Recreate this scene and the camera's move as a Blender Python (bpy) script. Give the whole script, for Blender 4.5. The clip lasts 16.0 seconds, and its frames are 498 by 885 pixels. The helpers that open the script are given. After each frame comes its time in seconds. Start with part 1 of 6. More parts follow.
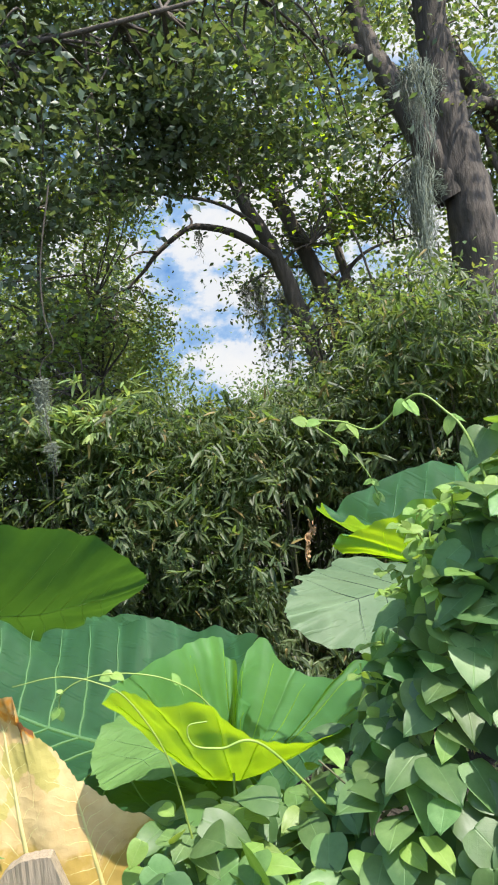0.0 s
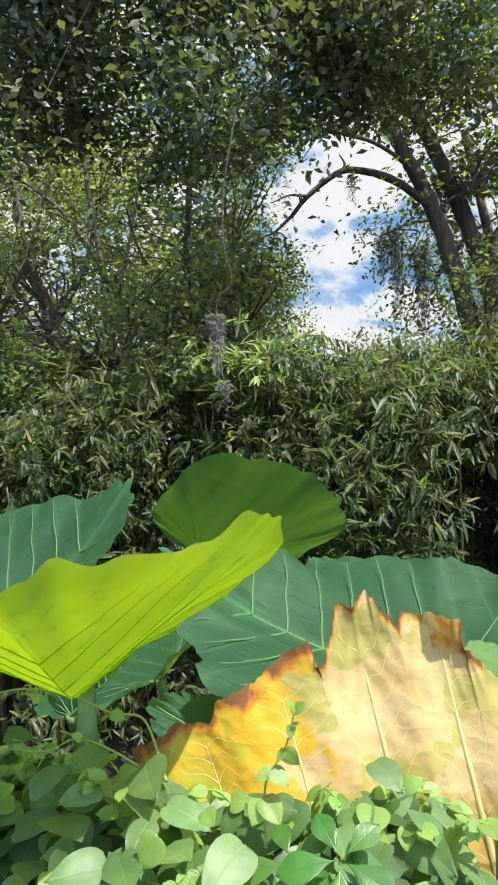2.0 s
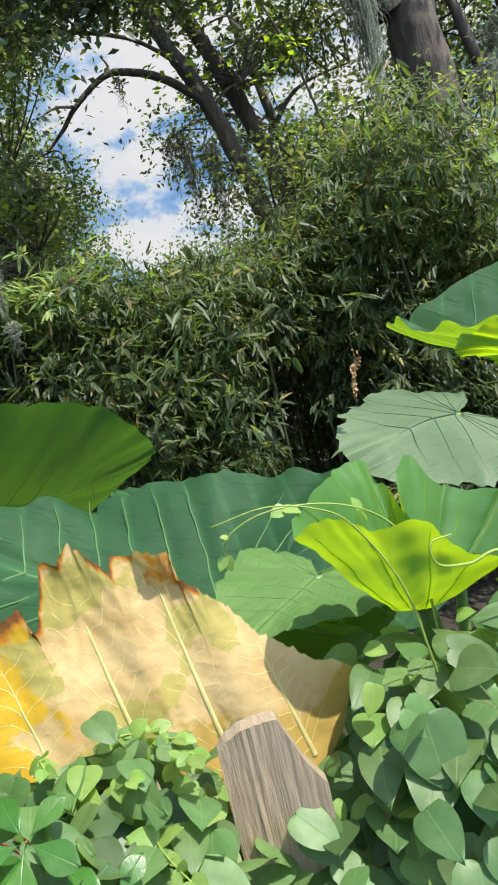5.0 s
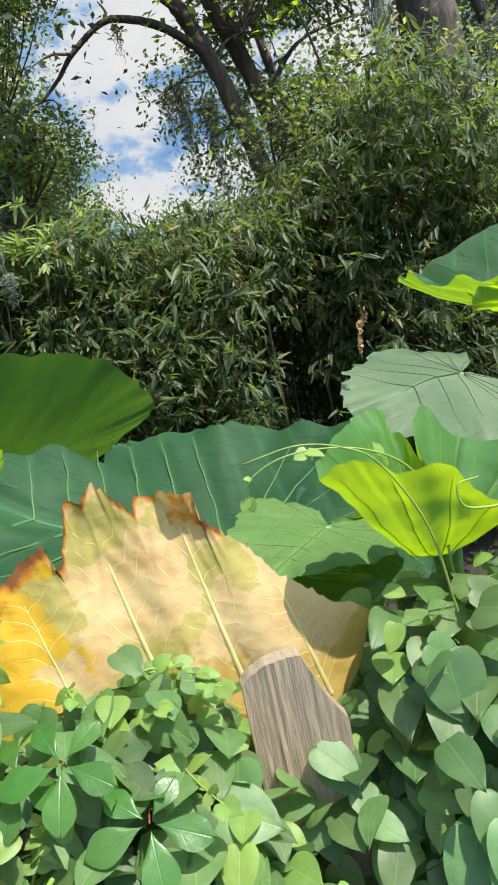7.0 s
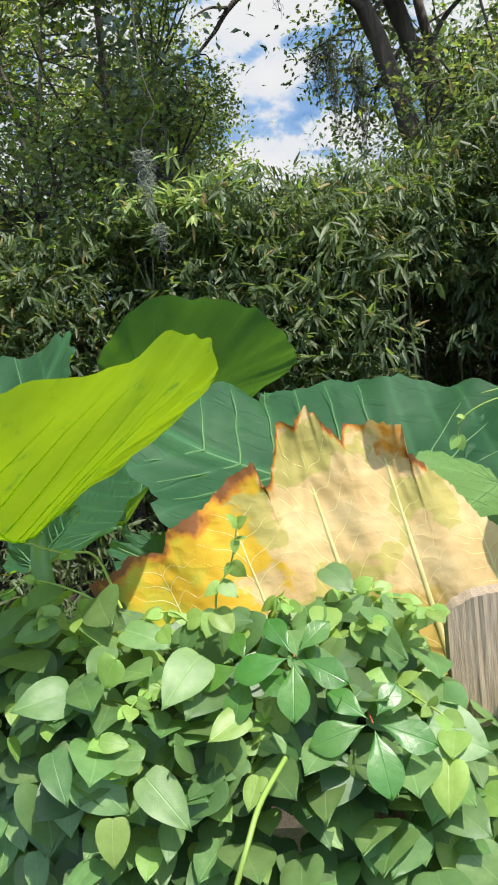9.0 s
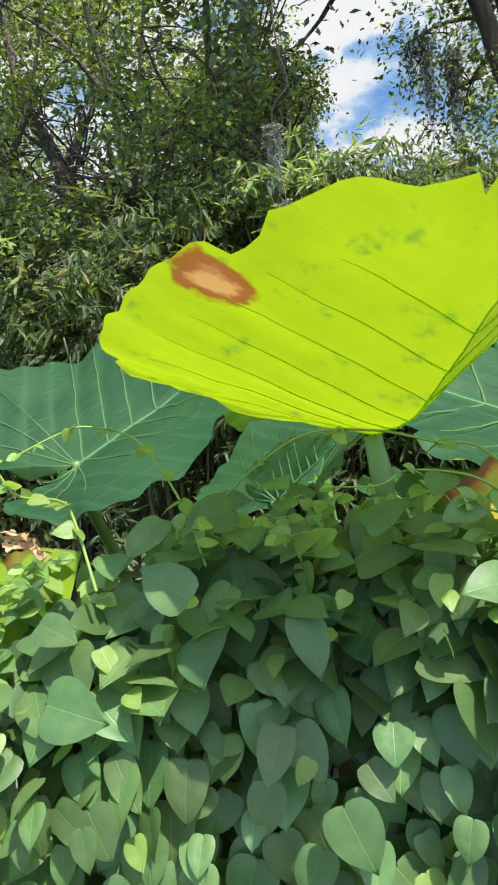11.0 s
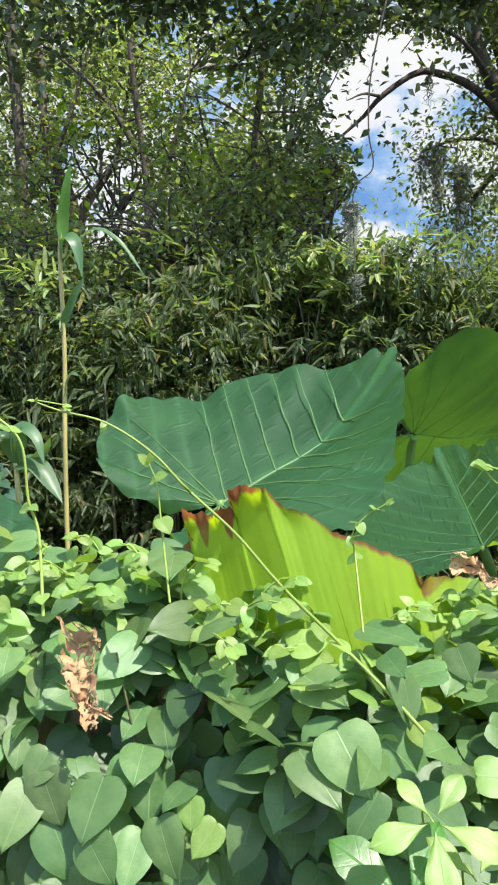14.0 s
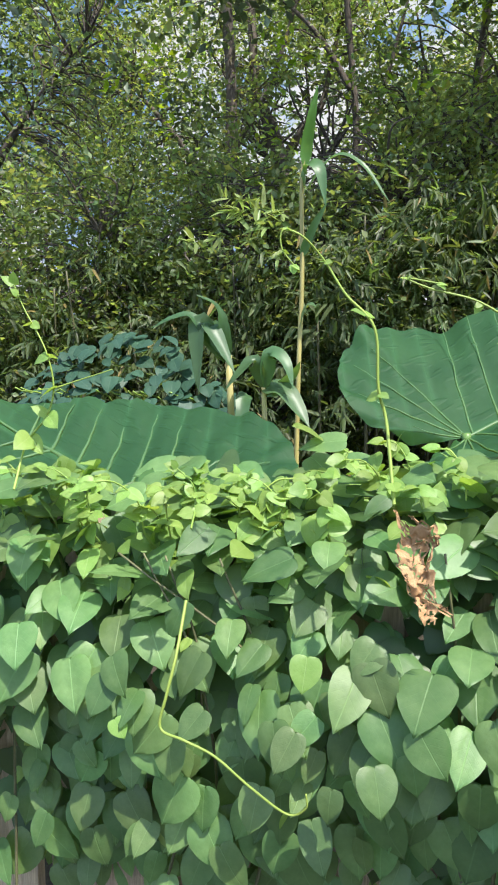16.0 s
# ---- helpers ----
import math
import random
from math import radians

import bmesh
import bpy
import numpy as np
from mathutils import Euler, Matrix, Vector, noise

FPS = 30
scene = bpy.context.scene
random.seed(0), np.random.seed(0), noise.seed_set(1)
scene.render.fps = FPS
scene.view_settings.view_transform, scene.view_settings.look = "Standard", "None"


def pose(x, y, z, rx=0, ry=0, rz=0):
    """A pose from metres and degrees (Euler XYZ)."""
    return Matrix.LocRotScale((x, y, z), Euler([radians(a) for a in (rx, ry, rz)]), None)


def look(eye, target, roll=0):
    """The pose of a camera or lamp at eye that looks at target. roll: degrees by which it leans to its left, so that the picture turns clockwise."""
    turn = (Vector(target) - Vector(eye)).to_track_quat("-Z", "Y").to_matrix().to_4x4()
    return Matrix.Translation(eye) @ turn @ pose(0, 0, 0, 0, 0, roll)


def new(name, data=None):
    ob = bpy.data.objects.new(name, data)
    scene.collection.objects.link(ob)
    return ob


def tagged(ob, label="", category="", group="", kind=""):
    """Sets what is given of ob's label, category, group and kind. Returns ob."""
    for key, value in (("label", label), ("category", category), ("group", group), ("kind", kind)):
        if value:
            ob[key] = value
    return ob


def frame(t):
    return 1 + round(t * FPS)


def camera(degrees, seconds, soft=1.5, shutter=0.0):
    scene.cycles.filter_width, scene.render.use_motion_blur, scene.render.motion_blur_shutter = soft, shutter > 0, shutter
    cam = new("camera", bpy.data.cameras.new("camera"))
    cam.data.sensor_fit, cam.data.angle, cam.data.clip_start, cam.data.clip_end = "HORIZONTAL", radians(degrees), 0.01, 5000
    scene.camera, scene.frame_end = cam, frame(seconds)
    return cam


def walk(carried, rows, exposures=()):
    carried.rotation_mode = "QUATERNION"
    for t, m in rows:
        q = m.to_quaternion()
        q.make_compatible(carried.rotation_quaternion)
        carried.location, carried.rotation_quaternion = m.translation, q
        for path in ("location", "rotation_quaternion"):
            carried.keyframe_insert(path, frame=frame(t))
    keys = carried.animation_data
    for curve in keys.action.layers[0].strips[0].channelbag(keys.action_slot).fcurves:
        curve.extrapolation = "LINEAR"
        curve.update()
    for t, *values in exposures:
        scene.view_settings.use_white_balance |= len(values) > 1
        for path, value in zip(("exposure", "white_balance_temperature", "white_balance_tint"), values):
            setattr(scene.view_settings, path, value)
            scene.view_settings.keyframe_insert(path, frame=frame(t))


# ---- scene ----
cam = camera(36.8, 16.0, soft=2.0)
PATH = [
    (0, (0.475, 0.026, 1.868), (0.557, 2.024, 1.897), -6.4),
    (0.5, (0.312, 0.137, 1.804), (0.35, 2.136, 1.814), -6.1),
    (1, (0.227, 0.192, 1.812), (0.195, 2.191, 1.816), -4.5),
    (1.5, (0.113, 0.187, 1.815), (0.015, 2.184, 1.824), -2.8),
    (2, (-0.001, 0.19, 1.812), (-0.136, 2.185, 1.766), -3.1),
    (2.5, (0.128, 0.229, 1.827), (0.156, 2.225, 1.7), -7.7),
    (3, (0.223, 0.255, 1.823), (0.381, 2.241, 1.642), -10.4),
    (3.5, (0.251, 0.237, 1.83), (0.479, 2.214, 1.634), -11.5),
    (4, (0.262, 0.23, 1.827), (0.523, 2.2, 1.597), -12.4),
    (4.5, (0.239, 0.237, 1.816), (0.492, 2.202, 1.536), -13.1),
    (5, (0.196, 0.239, 1.807), (0.408, 2.202, 1.486), -13.4),
    (5.2, (0.178, 0.236, 1.805), (0.375, 2.198, 1.469), -13.4),
    (7.3, (0.152, 0.241, 1.79), (0.391, 2.181, 1.366), -11.6),
    (7.5, (0.156, 0.243, 1.788), (0.421, 2.179, 1.362), -11.1),
    (8, (0.189, 0.237, 1.789), (0.463, 2.17, 1.354), -10.2),
    (8.5, (0.118, 0.238, 1.779), (0.26, 2.182, 1.334), -9.5),
    (9, (0.024, 0.223, 1.775), (-0.041, 2.17, 1.325), -8.8),
    (9.5, (-0.091, 0.192, 1.762), (-0.327, 2.128, 1.317), -8.1),
    (9.7, (-0.128, 0.183, 1.756), (-0.419, 2.112, 1.313), -8.4),
    (11.8, (-0.49, 0.32, 1.654), (-0.528, 2.286, 1.287), -7.4),
    (12, (-0.541, 0.322, 1.659), (-0.534, 2.29, 1.303), -7.1),
    (12.5, (-0.656, 0.324, 1.661), (-0.567, 2.294, 1.331), -5.9),
    (13, (-0.734, 0.307, 1.667), (-0.626, 2.282, 1.373), -4.1),
    (13.5, (-0.799, 0.292, 1.664), (-0.72, 2.274, 1.409), -2.3),
    (14, (-0.872, 0.276, 1.66), (-0.857, 2.263, 1.429), -0.1),
    (14.5, (-0.94, 0.269, 1.645), (-1.019, 2.253, 1.405), 1.4),
    (15, (-0.978, 0.273, 1.629), (-1.178, 2.245, 1.358), 1.8),
    (15.5, (-1.003, 0.278, 1.617), (-1.329, 2.228, 1.318), 1.3),
    (16, (-1.018, 0.273, 1.604), (-1.476, 2.186, 1.245), 0.2),
]
walk(cam, [(t, look(eye, target, roll)) for t, eye, target, roll in PATH], [(0.0, 1.50), (3.5, 1.43), (5.0, 1.30), (8.5, 1.29), (9.5, 1.48), (12.0, 1.46), (13.5, 1.55), (16.0, 1.48)])

# ---- light ----
world = bpy.data.worlds.new("sky_world")
scene.world = world
world.use_nodes = True
wn = world.node_tree.nodes
sky_tex = wn.new("ShaderNodeTexSky")
sky_tex.sky_type = "NISHITA"
sky_tex.sun_disc = False
TO_SUN = Vector((0.35, -0.31, 0.88)).normalized()
sky_tex.sun_elevation = math.asin(TO_SUN.z)
sky_tex.sun_rotation = math.atan2(TO_SUN.x, TO_SUN.y)
world.node_tree.links.new(sky_tex.outputs[0], wn["Background"].inputs[0])
wn["Background"].inputs[1].default_value = 0.15
sun = new("sun", bpy.data.lights.new("sun", "SUN"))
sun.data.energy, sun.data.angle, sun.data.color = 3.35, radians(0.53), (1.0, 0.95, 0.86)
sun.matrix_world = look(TO_SUN * 30, (0, 0, 0))


# ---- small tools ----
def unit(v):
    v = Vector(v)
    return v / max(v.length, 1e-9)


def spline(points, steps=6):
    """A smooth line through the points."""
    p = [Vector(q) for q in points]
    p = [p[0] * 2 - p[1]] + p + [p[-1] * 2 - p[-2]]
    out = []
    for a, b, c, d in zip(p, p[1:], p[2:], p[3:]):
        for k in range(steps):
            t = k / steps
            out.append(0.5 * (2 * b + (c - a) * t + (2 * a - 5 * b + 4 * c - d) * t * t + (3 * b - a - 3 * c + d) * t ** 3))
    return out + [p[-2]]


class Geo:
    """Corners and faces of a mesh in the making."""

    def __init__(self):
        self.v, self.f, self.uv, self.rim = [], [], [], []

    def tube(self, line, r0, r1, sides=6, bumpy=0.0, power=1.0):
        base, n = len(self.v), len(line)
        side = None
        for k, p in enumerate(line):
            d = unit(line[min(k + 1, n - 1)] - line[max(k - 1, 0)])
            side = unit(d.orthogonal() if side is None else side - d * side.dot(d))
            up = d.cross(side)
            r = r0 + (r1 - r0) * (k / max(n - 1, 1)) ** power
            for j in range(sides):
                a = 2 * math.pi * j / sides
                q = r * (1 + bumpy * noise.noise((p + (side * math.cos(a) + up * math.sin(a)) * r * 1.5) * (0.5 / max(r, 1e-3))))
                self.v.append(p + (side * math.cos(a) + up * math.sin(a)) * q)
        for k in range(n - 1):
            for j in range(sides):
                a, b = base + k * sides + j, base + k * sides + (j + 1) % sides
                self.f.append((a, b, b + sides, a + sides))
        self.f.append(tuple(base + (n - 1) * sides + j for j in range(sides)))
        return self

    def mesh(self, name, material, origin=(0, 0, 0), smooth=True):
        me = bpy.data.meshes.new(name)
        me.from_pydata([tuple(Vector(p) - Vector(origin)) for p in self.v], [], self.f)
        if self.uv:
            layer = me.uv_layers.new(name="leaf")
            ids = np.empty(len(me.loops), int)
            me.loops.foreach_get("vertex_index", ids)
            layer.data.foreach_set("uv", np.array(self.uv, "f")[ids].ravel())
            at = me.attributes.new("rim", "FLOAT", "POINT")
            at.data.foreach_set("value", np.array(self.rim, "f"))
        me.polygons.foreach_set("use_smooth", np.full(len(me.polygons), smooth))
        me.materials.append(material)
        me.update()
        return me


ORIGIN = {}


def thing(name, at, label, category, group="", kind=""):
    ob = new(name)
    ob.location = at
    ob.empty_display_size = 0.05
    ORIGIN[ob.name] = Vector(at)
    return tagged(ob, label, category, group, kind)


def part(name, geo, material, parent, label="", smooth=True):
    o = ORIGIN[parent.name]
    ob = new(name, geo.mesh(name, material, o, smooth))
    ob.parent = parent
    ORIGIN[ob.name] = o
    return tagged(ob, label)


def scatter(name, template, faces, axes, places, material, origin=(0, 0, 0)):
    """One mesh of many copies of a small shape: axes (n,3,3) with the shape's x, y, z as rows."""
    n, k, m = len(places), len(template), len(faces)
    v = np.einsum("kc,ncd->nkd", template, axes) + places[:, None] - np.array(origin)
    f = (np.array(faces)[None] + (np.arange(n) * k)[:, None, None]).reshape(-1)
    me = bpy.data.meshes.new(name)
    me.vertices.add(n * k)
    me.loops.add(n * m * 3)
    me.polygons.add(n * m)
    me.vertices.foreach_set("co", v.astype("f").ravel())
    me.loops.foreach_set("vertex_index", f.astype("i"))
    me.polygons.foreach_set("loop_start", np.arange(0, n * m * 3, 3, dtype="i"))
    me.polygons.foreach_set("use_smooth", np.ones(n * m, bool))
    me.materials.append(material)
    me.update(calc_edges=True)
    return me


def turned(along, normal):
    """Rows x (the leaf's length), y (across) and z (its upper side) for many leaves."""
    x = along / np.linalg.norm(along, axis=1, keepdims=True)
    y = np.cross(normal, x)
    y /= np.linalg.norm(y, axis=1, keepdims=True) + 1e-9
    return np.stack([x, y, np.cross(x, y)], 1)


# ---- materials ----
def material(name):
    m = bpy.data.materials.new(name)
    m.use_nodes = True
    nt = m.node_tree
    return m, nt, nt.nodes["Principled BSDF"], nt.nodes["Material Output"]


def node(nt, kind, **inputs):
    n = nt.nodes.new(kind)
    for key, value in inputs.items():
        socket = n.inputs[int(key[1:])] if key[0] == "i" and key[1:].isdigit() else n.inputs[key.replace("_", " ")]
        if isinstance(value, bpy.types.NodeSocket):
            nt.links.new(value, socket)
        else:
            socket.default_value = value
    return n


def grain(nt, scale, detail=4.0, stretch=None, rough=0.55):
    co = nt.nodes.new("ShaderNodeTexCoord").outputs["Object"]
    if stretch:
        co = node(nt, "ShaderNodeMapping", Vector=co, Scale=stretch).outputs[0]
    return node(nt, "ShaderNodeTexNoise", Vector=co, Scale=scale, Detail=detail, Roughness=rough).outputs["Fac"]


def ramp(nt, fac, *stops):
    r = node(nt, "ShaderNodeValToRGB", Fac=fac)
    e = r.color_ramp.elements
    e[0].position, e[0].color = stops[0][0], (*stops[0][1], 1)
    e[1].position, e[1].color = stops[-1][0], (*stops[-1][1], 1)
    for p, c in stops[1:-1]:
        e.new(p).color = (*c, 1)
    return r.outputs[0]


def calc(nt, op, a, b=0.0, clamp=False):
    n = node(nt, "ShaderNodeMath", i0=a, i1=b)
    n.operation, n.use_clamp = op, clamp
    return n.outputs[0]


def mixed(nt, fac, a, b, blend="MIX"):
    n = nt.nodes.new("ShaderNodeMix")
    n.data_type, n.blend_type = "RGBA", blend
    for socket, value in ((n.inputs[0], fac), (n.inputs[6], a), (n.inputs[7], b)):
        if isinstance(value, bpy.types.NodeSocket):
            nt.links.new(value, socket)
        else:
            socket.default_value = value if isinstance(value, float) else (*value, 1)
    return n.outputs[2]


def varied(nt, colour, amount, hue=0.02, island=False):
    """Each leaf a little lighter, darker or yellower than the next."""
    rnd = nt.nodes.new("ShaderNodeNewGeometry").outputs["Random Per Island"] if island else nt.nodes.new("ShaderNodeObjectInfo").outputs["Random"]
    h = calc(nt, "MULTIPLY_ADD", rnd, hue)
    h.node.inputs[2].default_value = 0.5 - hue / 2
    again = calc(nt, "FRACT", calc(nt, "MULTIPLY", rnd, 7.31))
    v = calc(nt, "MULTIPLY_ADD", again, amount)
    v.node.inputs[2].default_value = 1 - amount / 2
    return node(nt, "ShaderNodeHueSaturation", Color=colour, Hue=h, Value=v).outputs[0]


def leaf_material(name, dark, light, glow, share, rough=0.42, vary=0.4, island=False, fine=60.0, bump=0.25, coarse=7.0, hue=0.03, spec=0.45, ribs=None, withered=None):
    """Leaf skin: patchy green that shines on top and lets sunlight through."""
    m, nt, b, out = material(name)
    patch, fleck = grain(nt, coarse, 3.0), grain(nt, fine, 5.0)
    col = mixed(nt, ramp(nt, patch, (0.3, (0, 0, 0)), (0.7, (1, 1, 1))), dark, light)
    col = mixed(nt, calc(nt, "MULTIPLY", fleck, 0.5), col, tuple(0.6 * c for c in dark))
    relief = fleck
    if ribs:
        # midrib and side nerves along the leaf's own axes
        xyz = node(nt, "ShaderNodeSeparateXYZ", Vector=nt.nodes.new("ShaderNodeTexCoord").outputs["Object"])
        ay = calc(nt, "ABSOLUTE", xyz.outputs[1])
        mid = calc(nt, "SUBTRACT", 1.0, calc(nt, "MULTIPLY", ay, 60.0), True)
        q = calc(nt, "SUBTRACT", xyz.outputs[0], calc(nt, "MULTIPLY", ay, 0.9))
        side = calc(nt, "ABSOLUTE", calc(nt, "SUBTRACT", calc(nt, "FRACT", calc(nt, "MULTIPLY", q, 6.0)), 0.5))
        side = calc(nt, "MULTIPLY", calc(nt, "SUBTRACT", 1.0, calc(nt, "MULTIPLY", side, 12.0), True), 0.11)
        line = calc(nt, "MAXIMUM", mid, side)
        col = mixed(nt, calc(nt, "MULTIPLY", line, 0.6), col, ribs)
        relief = calc(nt, "SUBTRACT", calc(nt, "MULTIPLY", fleck, 0.5), line)
    col = varied(nt, col, vary, hue, island)
    sere = None
    if withered:
        rnd = nt.nodes.new("ShaderNodeNewGeometry").outputs["Random Per Island"]
        sere = calc(nt, "LESS_THAN", calc(nt, "FRACT", calc(nt, "MULTIPLY", rnd, 23.7)), withered[0])
        col = mixed(nt, sere, col, withered[1])
    nt.links.new(col, b.inputs["Base Color"])
    b.inputs["Roughness"].default_value = rough
    b.inputs["Specular IOR Level"].default_value = spec
    bm_ = node(nt, "ShaderNodeBump", Height=relief, Strength=bump, Distance=0.0015)
    nt.links.new(bm_.outputs[0], b.inputs["Normal"])
    gl = varied(nt, mixed(nt, calc(nt, "MULTIPLY", fleck, 0.6), glow, tuple(0.75 * c for c in glow)), vary, hue, island)
    if sere:
        gl = mixed(nt, sere, gl, tuple(1.6 * c for c in withered[1]))
    t = node(nt, "ShaderNodeBsdfTranslucent", Color=gl, Normal=bm_.outputs[0])
    mix = node(nt, "ShaderNodeMixShader", i0=share, i1=b.outputs[0], i2=t.outputs[0])
    nt.links.new(mix.outputs[0], out.inputs[0])
    return m


def ear_material(name, dark, light, glow, share, brown_from=0.93, patches=None, rough=0.5, brown_amount=0.35, dry=None, quilted=1.0, ribs=7):
    """Skin of a great heart-shaped leaf: fine side veins along the blade's own coordinates, browned ragged margin."""
    m, nt, b, out = material(name)
    uv = node(nt, "ShaderNodeSeparateXYZ", Vector=nt.nodes.new("ShaderNodeUVMap").outputs[0])
    u, v = uv.outputs[0], uv.outputs[1]
    av = calc(nt, "ABSOLUTE", v)
    wob = calc(nt, "MULTIPLY", grain(nt, 14.0, 3.0), 0.05)
    p = calc(nt, "ADD", calc(nt, "SUBTRACT", u, calc(nt, "MULTIPLY", av, 0.55)), wob)
    # fine nerves between the side ribs
    nerve = calc(nt, "ABSOLUTE", calc(nt, "SUBTRACT", calc(nt, "FRACT", calc(nt, "MULTIPLY", p, 30.0)), 0.5))
    nerve = calc(nt, "SUBTRACT", 1.0, calc(nt, "MULTIPLY", nerve, 7.0), True)
    along = calc(nt, "SUBTRACT", calc(nt, "SUBTRACT", u, calc(nt, "MULTIPLY", av, 0.532)), calc(nt, "MULTIPLY", calc(nt, "MULTIPLY", av, av), 0.12))
    rib = calc(nt, "FRACT", calc(nt, "ADD", calc(nt, "MULTIPLY", calc(nt, "SUBTRACT", along, 0.03), ribs / 0.88), 0.5))
    rib = calc(nt, "ABSOLUTE", calc(nt, "SUBTRACT", rib, 0.5))
    puff = calc(nt, "POWER", calc(nt, "MULTIPLY", rib, 2.0), 0.6)
    blush = calc(nt, "MAXIMUM", calc(nt, "MULTIPLY", calc(nt, "SUBTRACT", 1.0, calc(nt, "MULTIPLY", rib, 7.0), True), 0.6), calc(nt, "SUBTRACT", 1.0, calc(nt, "MULTIPLY", av, 26.0), True))
    patch, fleck = grain(nt, 5.0, 3.0), grain(nt, 45.0, 6.0)
    col = mixed(nt, ramp(nt, patch, (0.35, (0, 0, 0)), (0.68, (1, 1, 1))), dark, light)
    col = mixed(nt, calc(nt, "MULTIPLY", fleck, 0.45), col, tuple(0.55 * c for c in dark))
    col = mixed(nt, calc(nt, "MULTIPLY", nerve, 0.10), col, light)
    col = mixed(nt, calc(nt, "MULTIPLY", blush, 0.5 if quilted > 0.3 else 0.2), col, tuple(1.7 * c for c in light))
    gl = mixed(nt, calc(nt, "MULTIPLY", fleck, 0.35), glow, tuple(0.7 * c for c in glow))
    gl = mixed(nt, calc(nt, "MULTIPLY", nerve, 0.10), gl, tuple(0.62 * c for c in glow))
    if patches:
        for colour, size, low, high, seed in patches:
            co = node(nt, "ShaderNodeMapping", Vector=nt.nodes.new("ShaderNodeTexCoord").outputs["Object"], Location=(seed, seed, seed)).outputs[0]
            spot = ramp(nt, node(nt, "ShaderNodeTexNoise", Vector=co, Scale=size, Detail=5.0, Roughness=0.6).outputs["Fac"], (low, (0, 0, 0)), (high, (1, 1, 1)))
            col, gl = mixed(nt, spot, col, colour), mixed(nt, spot, gl, tuple(min(1.0, 1.15 * c) for c in colour))
    rim = node(nt, "ShaderNodeAttribute")
    rim.attribute_name = "rim"
    edge = calc(nt, "ADD", rim.outputs["Fac"], calc(nt, "MULTIPLY", calc(nt, "SUBTRACT", grain(nt, 9.0, 5.0), 0.5), brown_amount))
    burnt = ramp(nt, edge, (brown_from, (0, 0, 0)), (brown_from + 0.03, (1, 1, 1)))
    col = mixed(nt, burnt, col, (0.22, 0.085, 0.03))
    gl = mixed(nt, burnt, gl, (0.3, 0.1, 0.03))
    if dry:
        # one dried patch at a place on the rim
        far = node(nt, "ShaderNodeVectorMath", i0=nt.nodes.new("ShaderNodeTexCoord").outputs["Object"], i1=dry[0])
        far.operation = "DISTANCE"
        gone = calc(nt, "ADD", far.outputs["Value"], calc(nt, "MULTIPLY", grain(nt, 30.0, 4.0), 0.03))
        col = mixed(nt, ramp(nt, gone, (dry[1], (1, 1, 1)), (dry[1] + 0.004, (0, 0, 0))), col, (0.24, 0.07, 0.02))
        gl = mixed(nt, ramp(nt, gone, (dry[1], (1, 1, 1)), (dry[1] + 0.004, (0, 0, 0))), gl, (0.3, 0.08, 0.02))
        col = mixed(nt, ramp(nt, gone, (dry[1] - 0.006, (1, 1, 1)), (dry[1] - 0.003, (0, 0, 0))), col, (0.55, 0.33, 0.13))
        gl = mixed(nt, ramp(nt, gone, (dry[1] - 0.006, (1, 1, 1)), (dry[1] - 0.003, (0, 0, 0))), gl, (0.6, 0.34, 0.1))
    nt.links.new(col, b.inputs["Base Color"])
    b.inputs["Specular IOR Level"].default_value = 0.22
    nt.links.new(calc(nt, "MULTIPLY_ADD", fleck, 0.25), b.inputs["Roughness"])
    b.inputs["Roughness"].links[0].from_node.inputs[2].default_value = rough - 0.1
    # quilting between the nerves: short dimples that lie across the ribs
    quilt = node(nt, "ShaderNodeMapping", Vector=nt.nodes.new("ShaderNodeUVMap").outputs[0], Scale=(8.0, 36.0, 1.0)).outputs[0]
    dimple = node(nt, "ShaderNodeTexNoise", Vector=quilt, Scale=1.0, Detail=1.0, Distortion=0.1).outputs["Fac"]
    dimple = ramp(nt, dimple, (0.33, (0, 0, 0)), (0.44, (1, 1, 1)))
    blister = ramp(nt, grain(nt, 22.0, 2.0), (0.35, (0, 0, 0)), (0.75, (1, 1, 1)))
    h = calc(nt, "ADD", calc(nt, "MULTIPLY", puff, 0.30 if quilted > 0.3 else 0.12), calc(nt, "ADD", calc(nt, "MULTIPLY", fleck, 0.15), calc(nt, "MULTIPLY", blister, 0.06 + 0.1 * quilted)))
    h = calc(nt, "ADD", h, calc(nt, "MULTIPLY", dimple, 0.9 * quilted))
    bump = node(nt, "ShaderNodeBump", Height=h, Strength=0.6, Distance=0.007).outputs[0]
    nt.links.new(bump, b.inputs["Normal"])
    t = node(nt, "ShaderNodeBsdfTranslucent", Color=gl, Normal=bump)
    mix = node(nt, "ShaderNodeMixShader", i0=share, i1=b.outputs[0], i2=t.outputs[0])
    nt.links.new(mix.outputs[0], out.inputs[0])
    return m


